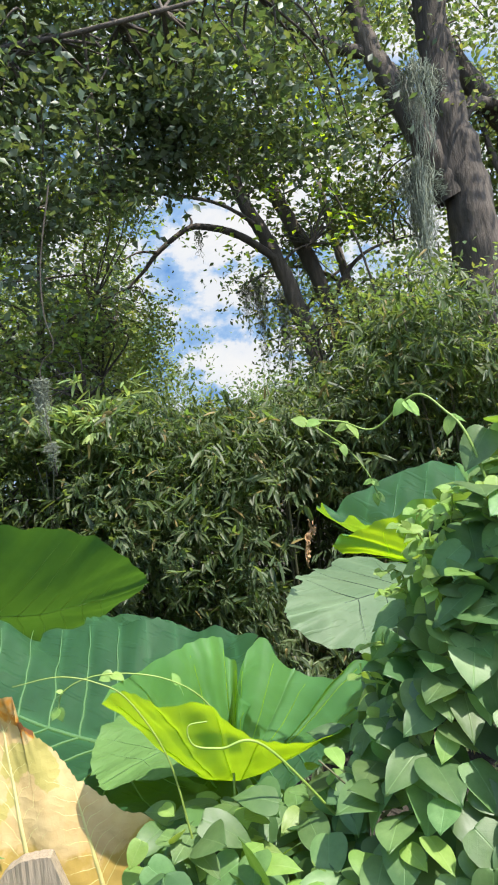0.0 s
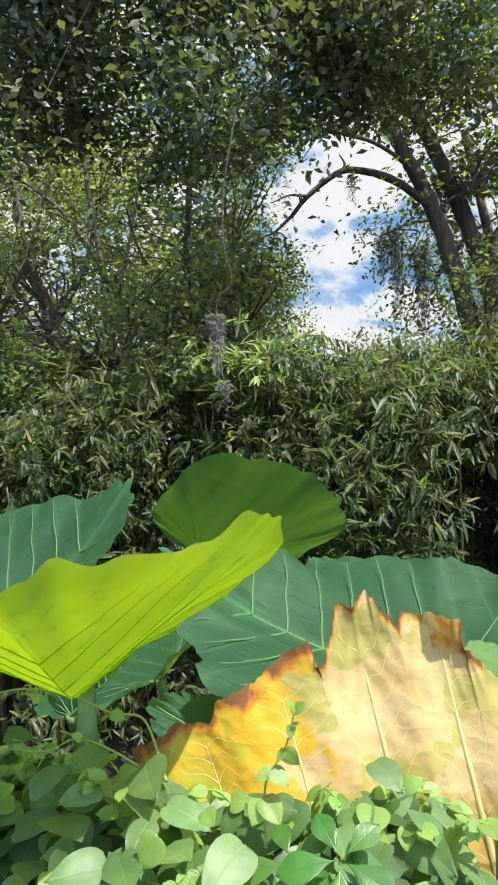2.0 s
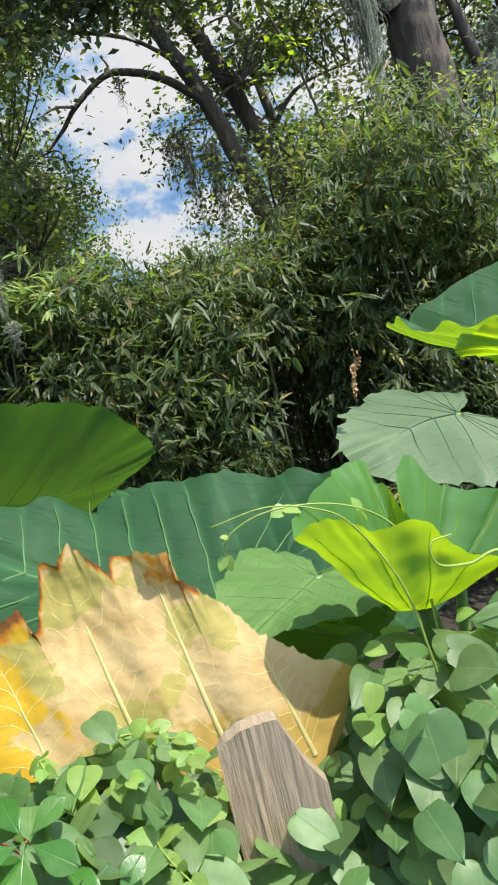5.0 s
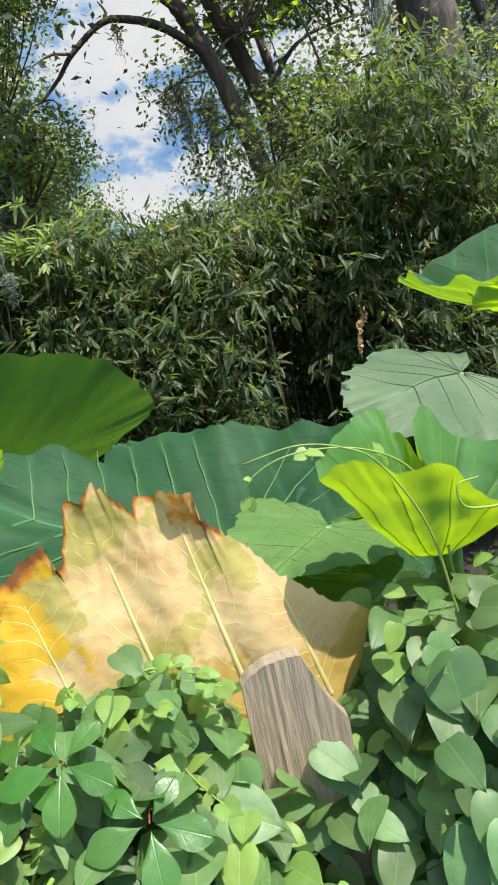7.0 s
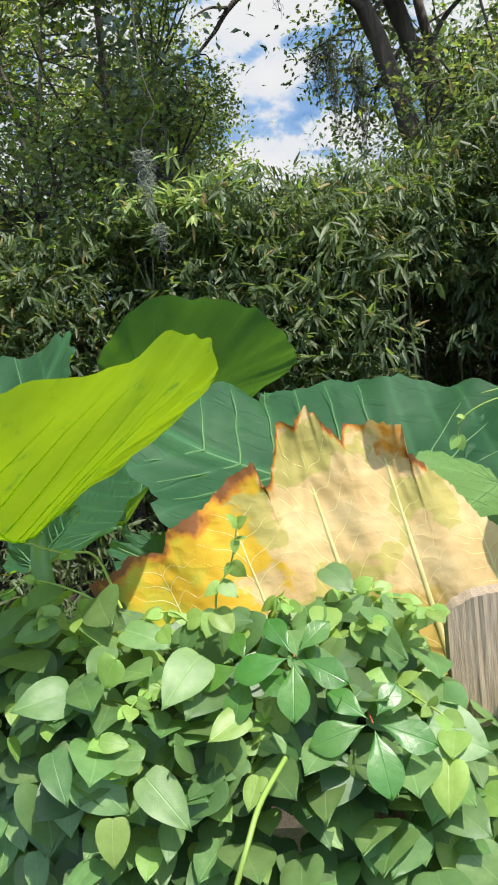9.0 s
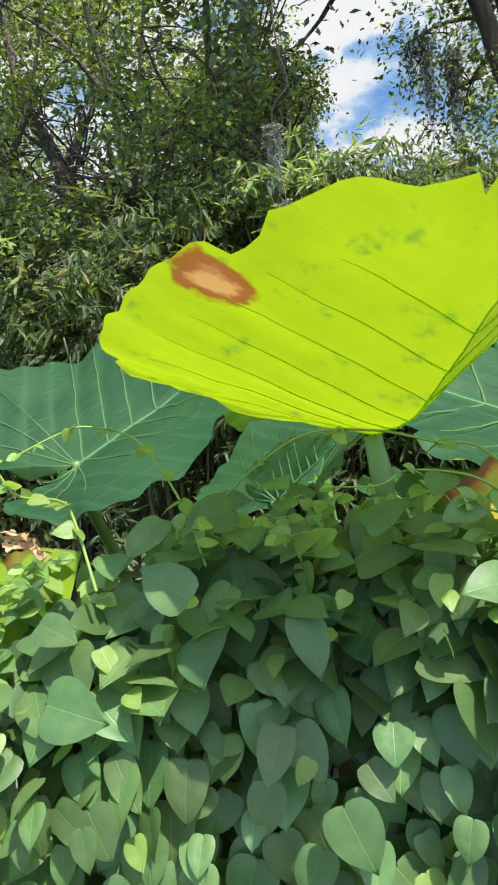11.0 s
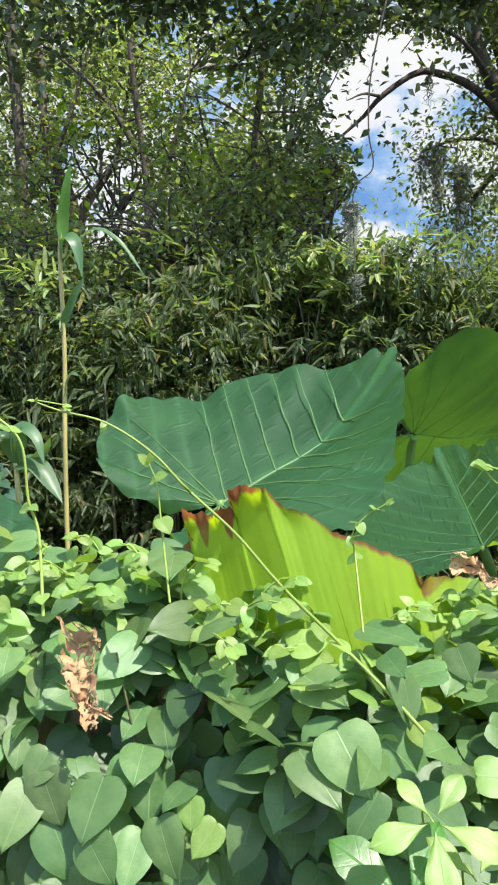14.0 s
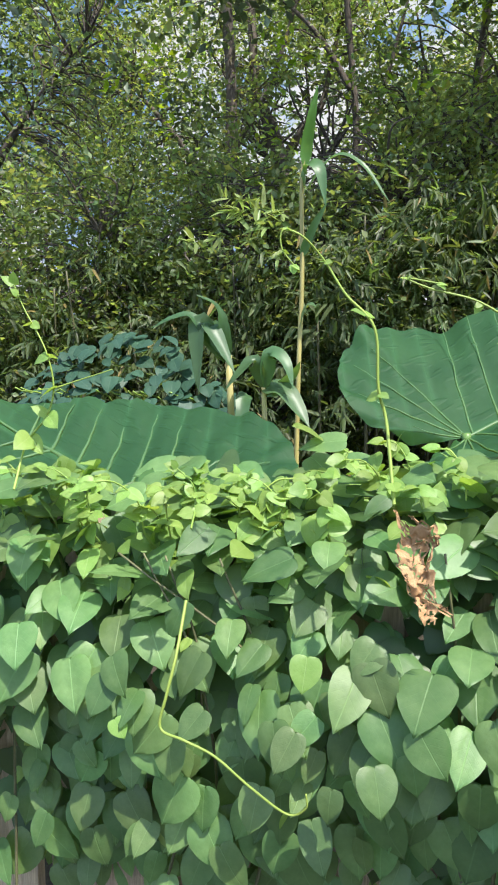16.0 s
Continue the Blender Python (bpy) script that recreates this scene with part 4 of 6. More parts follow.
def vine_place(rng, x, depth, upper=None):
    """A leaf's place, direction and upper side on the overgrown fence. depth 0: outermost; upper: on the crest, not in the hanging front."""
    top = crest(x) + 0.02 * noise.noise(Vector((x * 9, 0, 0)))
    if not (rng.random() > 0.68 if upper is None else upper):
        low = 0.88 if x < -0.8 else 1.0
        z = low + (top - 0.03 - low) * rng.random()
        y = vine_front(x) + 0.13 * max(0.0, 1 - (top - z) / 0.20) ** 1.5 + 0.055 * noise.noise(Vector((x * 6, z * 6, 1.0))) + 0.03 * noise.noise(Vector((x * 17, z * 17, 4.0))) + depth
        y += float(np.interp(x, [-0.95, -0.82], [0.42, 0.0])) * max(0.0, z - 1.2)
        y -= float(np.interp(x, [0.30, 0.45, 0.85, 1.05], [0.0, 0.60, 0.60, 0.0])) * max(0.0, 1.46 + 1.2 * min(0.25, max(0.0, x - 0.5)) - z)
        y += float(np.interp(x, [-0.95, -0.75, -0.5], [0.30, 0.08, 0.0])) * max(0.0, 1.34 - z)
        high = max(0.0, 1 - (top - z) / (0.28 if x < 0.3 else 0.12))
        tilt = radians(20 + 14 * noise.noise(Vector((x * 8, z * 8, 3.0))) + rng.gauss(0, 11) + 48 * high + (18 if x > 0.3 else 40 if -0.2 < x < 0.14 else 0))
        along = Vector((rng.gauss(0, 0.42), -math.sin(tilt), -math.cos(tilt)))
        face = Vector((0.45 * noise.noise(Vector((x * 6, z * 6, 8.0))) + rng.gauss(0, 0.22), -math.cos(tilt), math.sin(tilt)))
    else:
        a = rng.random()
        y = vine_front(x) + float(np.interp(x, [-0.95, -0.82], [0.10, 0.02])) + 0.26 * a + depth * 0.3
        z = top - 0.045 + 0.055 * math.sin(math.pi * min(1, a * 1.2)) + rng.gauss(0, 0.018) - depth * 0.5
        along = Vector((rng.gauss(0, 0.8), -0.55 + rng.gauss(0, 0.6), -0.25 + rng.gauss(0, 0.4)))
        face = Vector((rng.gauss(0, 0.4), -0.35 + rng.gauss(0, 0.3), 0.9))
    return Vector((x, y, z)), unit(along), unit(face)


def basis(along, face):
    x = unit(along)
    y = unit(Vector(face).cross(x))
    z = x.cross(y)
    return Matrix((x, y, z)).transposed()


rng = random.Random(11)
V_IN, F_IN = heart(**SHAPES[0])
for k in range(11):
    x0, x1 = -2.1 + 0.32 * k, -2.1 + 0.32 * (k + 1)
    vine = thing("climbing_vine", ((x0 + x1) / 2, 0.85, 0), "green climbing vine with heart-shaped leaves draped over the fence", "vine", "vines on the fence")
    near = 410 if -1.6 < (x0 + x1) / 2 < 1.0 else 140
    taken = {}
    for j in range(near):
        upper = j % 10 < 4
        layer = (upper, j % 7)
        best = None
        for attempt in range(12):
            p, along, face = vine_place(rng, rng.uniform(x0, x1), 0.011 * (j % 7) - 0.01, upper)
            gap = min(((p - q).length for q in taken.get(layer, ())), default=1.0)
            if best is None or gap > best[0]:
                best = (gap, p, along, face)
        gap, p, along, face = best
        x = p.x
        taken.setdefault(layer, []).append(p)
        size = rng.uniform(0.033, 0.062) * (1.2 if x > 0.3 else 1.05 if x < -0.9 else 1.0)
        young = rng.random() < (0.30 if p.z > crest(x) - 0.08 else 0.25 if -0.22 < x < 0.15 else 0.06)
        if young:
            size *= rng.uniform(0.45, 0.8)
        leaf = new("leaf", (SHOOT_LEAVES if young else VINE_LEAVES)[rng.randrange(5)])
        leaf.parent = vine
        leaf.matrix_basis = Matrix.Translation(p - ORIGIN[vine.name]) @ basis(along, face).to_4x4() @ Matrix.Diagonal((size, size * rng.uniform(0.85, 1.12), size, 1))
    many = 460 if x1 < 0.3 else 380
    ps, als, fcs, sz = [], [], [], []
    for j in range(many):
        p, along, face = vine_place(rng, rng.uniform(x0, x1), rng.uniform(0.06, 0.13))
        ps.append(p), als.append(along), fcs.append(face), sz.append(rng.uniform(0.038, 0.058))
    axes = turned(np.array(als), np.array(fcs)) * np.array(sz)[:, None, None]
    inner = new("inner_foliage", scatter("inner_foliage", V_IN, [t[::-1] for t in F_IN], axes, np.array(ps), M_VINE_SHADED, ORIGIN[vine.name]))
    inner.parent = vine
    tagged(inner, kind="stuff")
    for j in range(4):
        x = rng.uniform(x0, x1)
        pts = [Vector((x + rng.gauss(0, 0.05) * t, vine_front(x) + 0.09 + 0.03 * rng.random(), max(crest(x) - 0.04, 0.3) * t)) for t in (0, 0.3, 0.55, 0.75, 0.9, 1.0)]
        part("stem", Geo().tube(spline(pts, 5), 0.003, 0.0012, 5), M_OLD, vine)


# ---- shoots and tendrils ----
def shoot(points, label, r0=0.0024, r1=0.0009, leaves=0, size=0.025, seed=0, start=0.15, skins=None, stem=None):
    """A climbing shoot along a line, with small leaves in pairs."""
    rng = random.Random(seed)
    line = spline(points, 8)
    ob = thing("vine_shoot", line[0], label, "vine", "vine shoots")
    part("stem", Geo().tube(line, r0 * 0.62, r1 * 0.62, 6), stem or M_STEM, ob)
    for k in range(leaves):
        t = start + (1 - start) * (k // 2 + 0.5) / max(1, (leaves + 1) // 2)
        at = line[min(int(t * (len(line) - 1)), len(line) - 1)]
        s = size * (0.80 - 0.5 * max(t, 0)) * rng.uniform(0.7, 1.2)
        along = Vector(((0.7 if k % 2 else -0.7) + rng.gauss(0, 0.4), rng.uniform(-0.9, 0.4), rng.gauss(-0.25, 0.55)))
        leaf = new("leaf", (skins or SHOOT_LEAVES)[rng.randrange(5)])
        leaf.parent = ob
        leaf.matrix_basis = Matrix.Translation(at - ORIGIN[ob.name]) @ basis(unit(along), unit((rng.gauss(0, 0.5), -0.4 + rng.gauss(0, 0.4), 0.8))).to_4x4() @ Matrix.Diagonal((s, s, s, 1))
    if leaves:
        d = unit(line[-1] - line[-3])
        for k in range(2):
            s = size * 0.42 * rng.uniform(0.8, 1.2)
            leaf = new("leaf", (skins or SHOOT_LEAVES)[rng.randrange(5)])
            leaf.parent = ob
            leaf.matrix_basis = Matrix.Translation(line[-1] - d * 0.002 - ORIGIN[ob.name]) @ basis(unit(d + Vector((0.5 - k, -0.3, -0.1))), unit((rng.gauss(0, 0.4), -0.5, 0.7))).to_4x4() @ Matrix.Diagonal((s, s, s, 1))
    return ob


THIN = "thin yellow-green climbing shoot reaching up from the vines"
CURL = "curled pale green tendril over the leaves"
shoot([(0.80, 0.9, 1.60), (0.795, 0.9, 1.70), (0.79, 0.9, 1.78), (0.772, 0.91, 1.86), (0.755, 0.93, 1.893), (0.725, 0.95, 1.918), (0.679, 0.993, 1.882), (0.635, 0.989, 1.896), (0.589, 0.966, 1.900), (0.606, 0.966, 1.886), (0.642, 0.990, 1.858), (0.665, 0.993, 1.823), (0.675, 0.999, 1.796)],
      THIN, 0.0032, 0.0012, 16, 0.042, 1, 0.0)
shoot([(0.70, 0.9, 1.58), (0.71, 0.88, 1.66), (0.69, 0.87, 1.72), (0.70, 0.86, 1.75)], THIN, 0.0025, 0.001, 12, 0.04, 2)
shoot([(0.86, 0.9, 1.62), (0.85, 0.88, 1.72), (0.86, 0.88, 1.80), (0.84, 0.88, 1.86)], THIN, 0.0025, 0.001, 12, 0.045, 3)
shoot([(0.214, 0.884, 1.636), (0.265, 0.884, 1.641), (0.307, 0.886, 1.629), (0.341, 0.890, 1.603), (0.378, 0.895, 1.530), (0.395, 0.900, 1.434)][::-1], CURL, 0.0022, 0.001)
shoot([(0.585, 0.924, 1.402), (0.490, 0.888, 1.533), (0.440, 0.882, 1.539), (0.410, 0.878, 1.548), (0.406, 0.877, 1.570), (0.428, 0.880, 1.572)], CURL, 0.003, 0.0012)
shoot([(0.444, 1.026, 1.394), (0.447, 1.042, 1.473), (0.435, 1.040, 1.519), (0.407, 1.037, 1.558), (0.365, 1.033, 1.584), (0.314, 1.030, 1.597), (0.269, 1.028, 1.597), (0.235, 1.030, 1.582), (0.226, 1.031, 1.559)], THIN, 0.0028, 0.001, 8, 0.04, 4, 0.1)
shoot([(-0.121, 0.880, 1.414), (-0.165, 0.923, 1.460), (-0.200, 0.925, 1.489), (-0.251, 0.957, 1.492), (-0.280, 0.944, 1.485), (-0.325, 0.948, 1.487)], THIN, 0.0026, 0.001, 6, 0.035, 5)
shoot([(-0.049, 0.835, 1.442), (-0.046, 0.833, 1.500), (-0.028, 0.831, 1.530), (-0.017, 0.829, 1.566)], THIN, 0.002, 0.001, 8, 0.035, 6)
shoot([(-0.115, 0.813, 1.216), (-0.088, 0.803, 1.273), (-0.054, 0.801, 1.325), (-0.026, 0.797, 1.378), (-0.019, 0.806, 1.403)], "stout pale green vine stem hanging down the leaves", 0.0032, 0.002, 10, 0.035, 7, 0.6)
shoot([(-0.147, 0.901, 1.471), (-0.182, 0.973, 1.503), (-0.218, 0.976, 1.511), (-0.268, 0.996, 1.524), (-0.327, 1.004, 1.530), (-0.369, 1.007, 1.518), (-0.426, 1.010, 1.479), (-0.478, 0.984, 1.433), (-0.525, 0.968, 1.380)], THIN, 0.0026, 0.0012, 8, 0.03, 8)
shoot([(-0.451, 0.934, 1.428), (-0.468, 0.974, 1.465), (-0.479, 0.976, 1.497), (-0.494, 0.979, 1.528), (-0.515, 0.982, 1.553), (-0.551, 0.962, 1.571), (-0.581, 0.962, 1.566), (-0.608, 0.924, 1.558)], THIN, 0.0024, 0.0011, 14, 0.032, 9, 0.0)
shoot([(-0.546, 0.892, 1.431), (-0.566, 0.927, 1.488), (-0.576, 0.928, 1.509), (-0.599, 0.893, 1.527), (-0.611, 0.892, 1.545), (-0.617, 0.892, 1.565), (-0.632, 0.893, 1.574), (-0.656, 0.891, 1.566), (-0.672, 0.890, 1.569)], THIN, 0.0028, 0.0012, 16, 0.034, 10, 0.05)
shoot([(-0.648, 0.891, 1.571), (-0.646, 0.891, 1.582), (-0.654, 0.891, 1.588), (-0.661, 0.890, 1.584), (-0.660, 0.891, 1.578)], CURL, 0.0013, 0.0008)
shoot([(-0.673, 0.890, 1.568), (-0.662, 0.891, 1.555), (-0.646, 0.892, 1.549), (-0.637, 0.892, 1.552), (-0.640, 0.892, 1.558)], CURL, 0.0013, 0.0008)
shoot([(-1.041, 0.887, 1.442), (-1.051, 0.918, 1.505), (-1.059, 0.918, 1.535), (-1.064, 0.918, 1.586), (-1.089, 0.917, 1.614), (-1.107, 0.916, 1.641), (-1.123, 0.898, 1.660), (-1.139, 0.896, 1.665), (-1.140, 0.896, 1.651), (-1.129, 0.897, 1.636)], THIN, 0.0026, 0.0009, 12, 0.02, 11, -0.05)
shoot([(-0.710, 0.827, 1.343), (-0.751, 0.857, 1.383), (-0.792, 0.877, 1.421), (-0.841, 0.875, 1.471), (-0.879, 0.874, 1.516), (-0.917, 0.874, 1.552), (-0.946, 0.873, 1.583), (-0.982, 0.872, 1.607), (-1.018, 0.869, 1.617), (-1.037, 0.868, 1.625), (-1.012, 0.869, 1.621)], THIN, 0.003, 0.001, 8, 0.019, 12, 0.2)
shoot([(-0.935, 0.894, 1.451), (-0.945, 0.924, 1.518), (-0.948, 0.924, 1.548), (-0.955, 0.924, 1.568)], THIN, 0.0018, 0.0008, 4, 0.028, 13)
shoot([(-0.769, 0.898, 1.422), (-0.769, 0.950, 1.476), (-0.772, 0.950, 1.496), (-0.760, 0.950, 1.513), (-0.740, 0.949, 1.526)], THIN, 0.0018, 0.0008, 8, 0.024, 14)
shoot([(-1.182, 0.763, 1.393), (-1.179, 0.732, 1.367), (-1.183, 0.721, 1.341), (-1.186, 0.716, 1.319), (-1.168, 0.713, 1.314), (-1.147, 0.715, 1.304), (-1.122, 0.716, 1.284), (-1.098, 0.722, 1.264), (-1.085, 0.720, 1.272), (-1.085, 0.720, 1.283)], CURL, 0.002, 0.0012)
shoot([(-1.40, 0.9, 1.43), (-1.402, 0.93, 1.469), (-1.379, 0.929, 1.496), (-1.368, 0.927, 1.525), (-1.373, 0.924, 1.562), (-1.397, 0.93, 1.601), (-1.407, 0.93, 1.625)], THIN, 0.0022, 0.0008, 12, 0.032, 15)
shoot([(-1.368, 0.927, 1.525), (-1.341, 0.928, 1.534), (-1.307, 0.929, 1.545)], CURL, 0.0015, 0.0008)
shoot([(-1.218, 0.887, 1.408), (-1.224, 0.919, 1.420), (-1.226, 0.918, 1.441), (-1.242, 0.917, 1.457)], THIN, 0.0018, 0.0008, 6, 0.03, 16)
shoot([(-0.003, 0.740, 1.399), (-0.023, 0.690, 1.402), (-0.035, 0.660, 1.391), (-0.049, 0.650, 1.363), (-0.071, 0.650, 1.332), (-0.100, 0.650, 1.324), (-0.125, 0.650, 1.337), (-0.141, 0.650, 1.358), (-0.150, 0.660, 1.369), (-0.145, 0.670, 1.367)], "thick pale looping vine stem", 0.0036, 0.0028)


srng = random.Random(31)
for k in range(110):
    x = srng.choice((srng.uniform(-1.5, -0.6), srng.uniform(-1.5, -0.95), srng.uniform(-0.95, 0.12), srng.uniform(-0.95, 0.12), srng.uniform(0.62, 0.9)))
    z = crest(x) - 0.03
    y = vine_front(x) + srng.uniform(0.12, 0.24)
    h = srng.uniform(0.02, 0.075)
    dx, dy = srng.choice((-1, 1)) * srng.uniform(0.02, 0.06), srng.gauss(-0.02, 0.03)
    shoot([(x, y + 0.04, z - 0.04), (x + dx * 0.2, y, z), (x + dx * 0.25, y + dy * 0.3, z + h * 0.6), (x + dx * 0.6, y + dy * 0.7, z + h * 0.95), (x + dx, y + dy, z + h)], "small bright green leafy sprig rising from the vines", 0.0022, 0.0012, srng.choice((8, 10, 12)), 0.046, 500 + k, 0.05)


def creeper(at, face, size, seed, skin, label, stalk):
    """Five leaflets from one point."""
    rng = random.Random(seed)
    at = Vector(at)
    ob = thing("creeper_leaf", at, label, "vine", "creeper leaves")
    f = unit(face)
    a0 = unit(Vector((0, 0, -1)) - f * f.dot(Vector((0, 0, -1))))
    s0 = f.cross(a0)
    for k, deg in enumerate((-140, -70, 0, 68, 136)):
        a = radians(deg + rng.uniform(-8, 8))
        d = unit(a0 * math.cos(a) + s0 * math.sin(a) + f * 0.15)
        s = size * (1.05 if abs(deg) < 100 else 0.75) * rng.uniform(0.9, 1.1)
        leaf = new("leaflet", skin[rng.choice((0, 2, 2, 4))])
        leaf.parent = ob
        leaf.matrix_basis = Matrix.Translation(d * 0.004) @ basis(d, f).to_4x4() @ Matrix.Diagonal((s, s, s, 1))
    part("stalk", Geo().tube(spline([at + Vector((0.01, 0.06, -0.05)), at + Vector((0, 0.03, -0.01)), at - f * 0.001], 5), 0.0012, 0.0007, 6), stalk, ob)
    return ob


GLOSSY = [heart_mesh("leaflet", leaf_material("creeper_skin", (0.045, 0.135, 0.022), (0.07, 0.18, 0.034), (0.2, 0.42, 0.03), 0.22, 0.36, 0.25, False, 14.0, 0.3, 2.5, spec=0.45, ribs=(0.06, 0.16, 0.035)), wide=0.29, fold=0.10, curl=0.22, notch=0.0, twist=t, rim=LEAFLET_RIM) for t in (0, 0.04, -0.04, 0.02, 0.06)]
PALE = [heart_mesh("leaflet", M_SHOOT, wide=0.24, fold=0.2, curl=0.15, notch=0.0, twist=t, rim=LEAFLET_RIM) for t in (0, 0.04, -0.04, 0.02, 0.06)]
FIVE = "glossy five-part creeper leaf with red stalk among the vines"
creeper((0.015, 0.789, 1.458), (-0.1, -0.6, 0.75), 0.048, 1, GLOSSY, FIVE, M_RED)
creeper((0.071, 0.768, 1.401), (0.0, -0.65, 0.7), 0.050, 2, GLOSSY, FIVE, M_RED)
creeper((-0.027, 0.814, 1.442), (-0.2, -0.5, 0.8), 0.044, 3, GLOSSY, FIVE, M_RED)
creeper((-0.743, 0.752, 1.344), (0.0, -0.6, 0.75), 0.046, 4, PALE, "small yellow-green five-part creeper leaf on the vines", M_STEM)
creeper((-0.714, 0.746, 1.305), (0.1, -0.6, 0.75), 0.046, 5, PALE, "small yellow-green five-part creeper leaf on the vines", M_STEM)
creeper((-0.760, 0.750, 1.285), (0.1, -0.6, 0.7), 0.075, 6, GLOSSY, "broad green five-part creeper leaf on the vines", M_STEM)

def dead_leaf(start, end, width, seed, label):
    """A crumpled, half-eaten dry leaf that hangs from start to end."""
    g, n1, n2 = Geo(), 70, 30
    start, end = Vector(start), Vector(end)
    down = unit(end - start)
    side = unit(down.cross(Vector((0, 1, 0))))
    out = side.cross(down)
    off = Vector((seed * 3.1, seed * 1.7, seed))
    for j in range(n1 + 1):
        t = j / n1
        c = start.lerp(end, t) + side * 0.15 * width * math.sin(6 * t + seed)
        w = width * (0.3 + 0.7 * math.sin(math.pi * min(1.0, t / 0.7)) ** 0.7 if t < 0.35 else max(0.12, 1.0 - 1.25 * (t - 0.35)))
        for i in range(n2 + 1):
            a = (i / n2 - 0.5) * 2.4 + 0.6 * math.sin(6 * t + 1)
            q = c + side * math.sin(a) * w + out * math.cos(a) * w * 0.5 + down * 0.010 * math.sin(2.6 * a + 5 * t)
            shake = Vector((noise.noise(q * 55 + off), noise.noise(q * 55 + off + Vector((5, 5, 5))), noise.noise(q * 55 + off + Vector((9, 1, 3))))) * 0.008
            g.v.append(q + shake + Vector((noise.noise(q * 150), noise.noise(q * 150 + Vector((2, 7, 1))), noise.noise(q * 150 + Vector((4, 4, 8))))) * 0.006)
    for j in range(n1):
        for i in range(n2):
            a = j * (n2 + 1) + i
            if noise.noise(Vector((i * 0.42, j * 0.30, 6.5 + seed))) < 0.33 and noise.noise(Vector((i * 0.9, j * 0.7, 2.5 + seed))) < 0.52:
                g.f.append((a, a + 1, a + n2 + 2, a + n2 + 1))
    tagged(new("dead_leaf", g.mesh("dead_leaf", M_DEAD)), label, "leaf")


dead_leaf((-1.036, 0.93, 1.412), (-0.998, 0.905, 1.338), 0.024, 0, "crumpled dry brown dead leaf hanging on the vines")
dead_leaf((0.700, 2.05, 1.66), (0.680, 2.06, 1.555), 0.012, 2, "shrivelled dry olive-brown scrap on a pale elephant ear leaf")
dead_leaf((-0.66, 0.99, 1.462), (-0.625, 0.985, 1.440), 0.012, 4, "curled dry brown scrap of leaf on the torn rim")


# ---- behind the fence: reed, strap leaves, dark vine mound ----
def strap(points, wide, normal, up_curve=0.12, rows=5):
    """A long blade along a line."""
    g, line = Geo(), spline(points, 6)
    n = len(line)
    for k, p in enumerate(line):
        t = k / (n - 1)
        d = unit(line[min(k + 1, n - 1)] - line[max(k - 1, 0)])
        s = unit(d.cross(Vector(normal)))
        nn = s.cross(d)
        w = wide * max(0.02, min(1.0, t * 5 + 0.25) * (1 - t ** 3.2))
        for j in range(rows):
            c = j / (rows - 1) * 2 - 1
            g.v.append(p + s * c * w / 2 + nn * (abs(c) * w * up_curve + 0.002 * noise.noise(p * 30 + s * c)))
    for k in range(n - 1):
        for j in range(rows - 1):
            a = k * rows + j
            g.f.append((a, a + 1, a + rows + 1, a + rows))
    return g


# Skin of the top blade, lightened to show the sun on it.
M_BLADE_LIT = leaf_material("lit_reed_blade_skin", (0.10, 0.22, 0.05), (0.14, 0.27, 0.07), (0.36, 0.58, 0.06), 0.42, 0.48, 0.2, False, 50.0, 0.15, 6.0)
reed = thing("tall_reed", (-1.39, 2.42, 0), "tall tan reed stalk with long green blades", "plant")
stalk = Geo()
line = spline([(-1.39, 2.42, 0), (-1.388, 2.42, 0.80), (-1.386, 2.420, 1.369), (-1.379, 2.420, 1.671), (-1.384, 2.420, 1.935), (-1.374, 2.420, 2.041)], 8)
part("stalk", stalk.tube(line, 0.0080, 0.0055, 8), M_CANE, reed)
part("blade", strap([(-1.377, 2.420, 1.981), (-1.371, 2.407, 2.041), (-1.354, 2.381, 2.107), (-1.336, 2.368, 2.179)], 0.036, (0.5, -0.7, 0.5)), M_BLADE_LIT, reed)
part("blade", strap([(-1.380, 2.420, 1.922), (-1.360, 2.381, 1.981), (-1.325, 2.355, 1.961), (-1.305, 2.342, 1.868)], 0.045, (0, -0.6, 0.8)), M_STRAP, reed)
part("blade", strap([(-1.380, 2.420, 1.909), (-1.294, 2.394, 2.001), (-1.214, 2.368, 1.974), (-1.134, 2.355, 1.868)], 0.022, (0, -0.5, 0.9)), M_STRAP, reed)
part("blade", strap([(-1.383, 2.420, 1.737), (-1.346, 2.394, 1.816), (-1.306, 2.381, 1.882)], 0.025, (0.2, -0.9, 0.3)), M_STRAP, reed)
part("blade", strap([(-1.387, 2.420, 1.540), (-1.358, 2.394, 1.605), (-1.331, 2.381, 1.605)], 0.025, (0, -0.5, 0.9)), M_STRAP, reed)

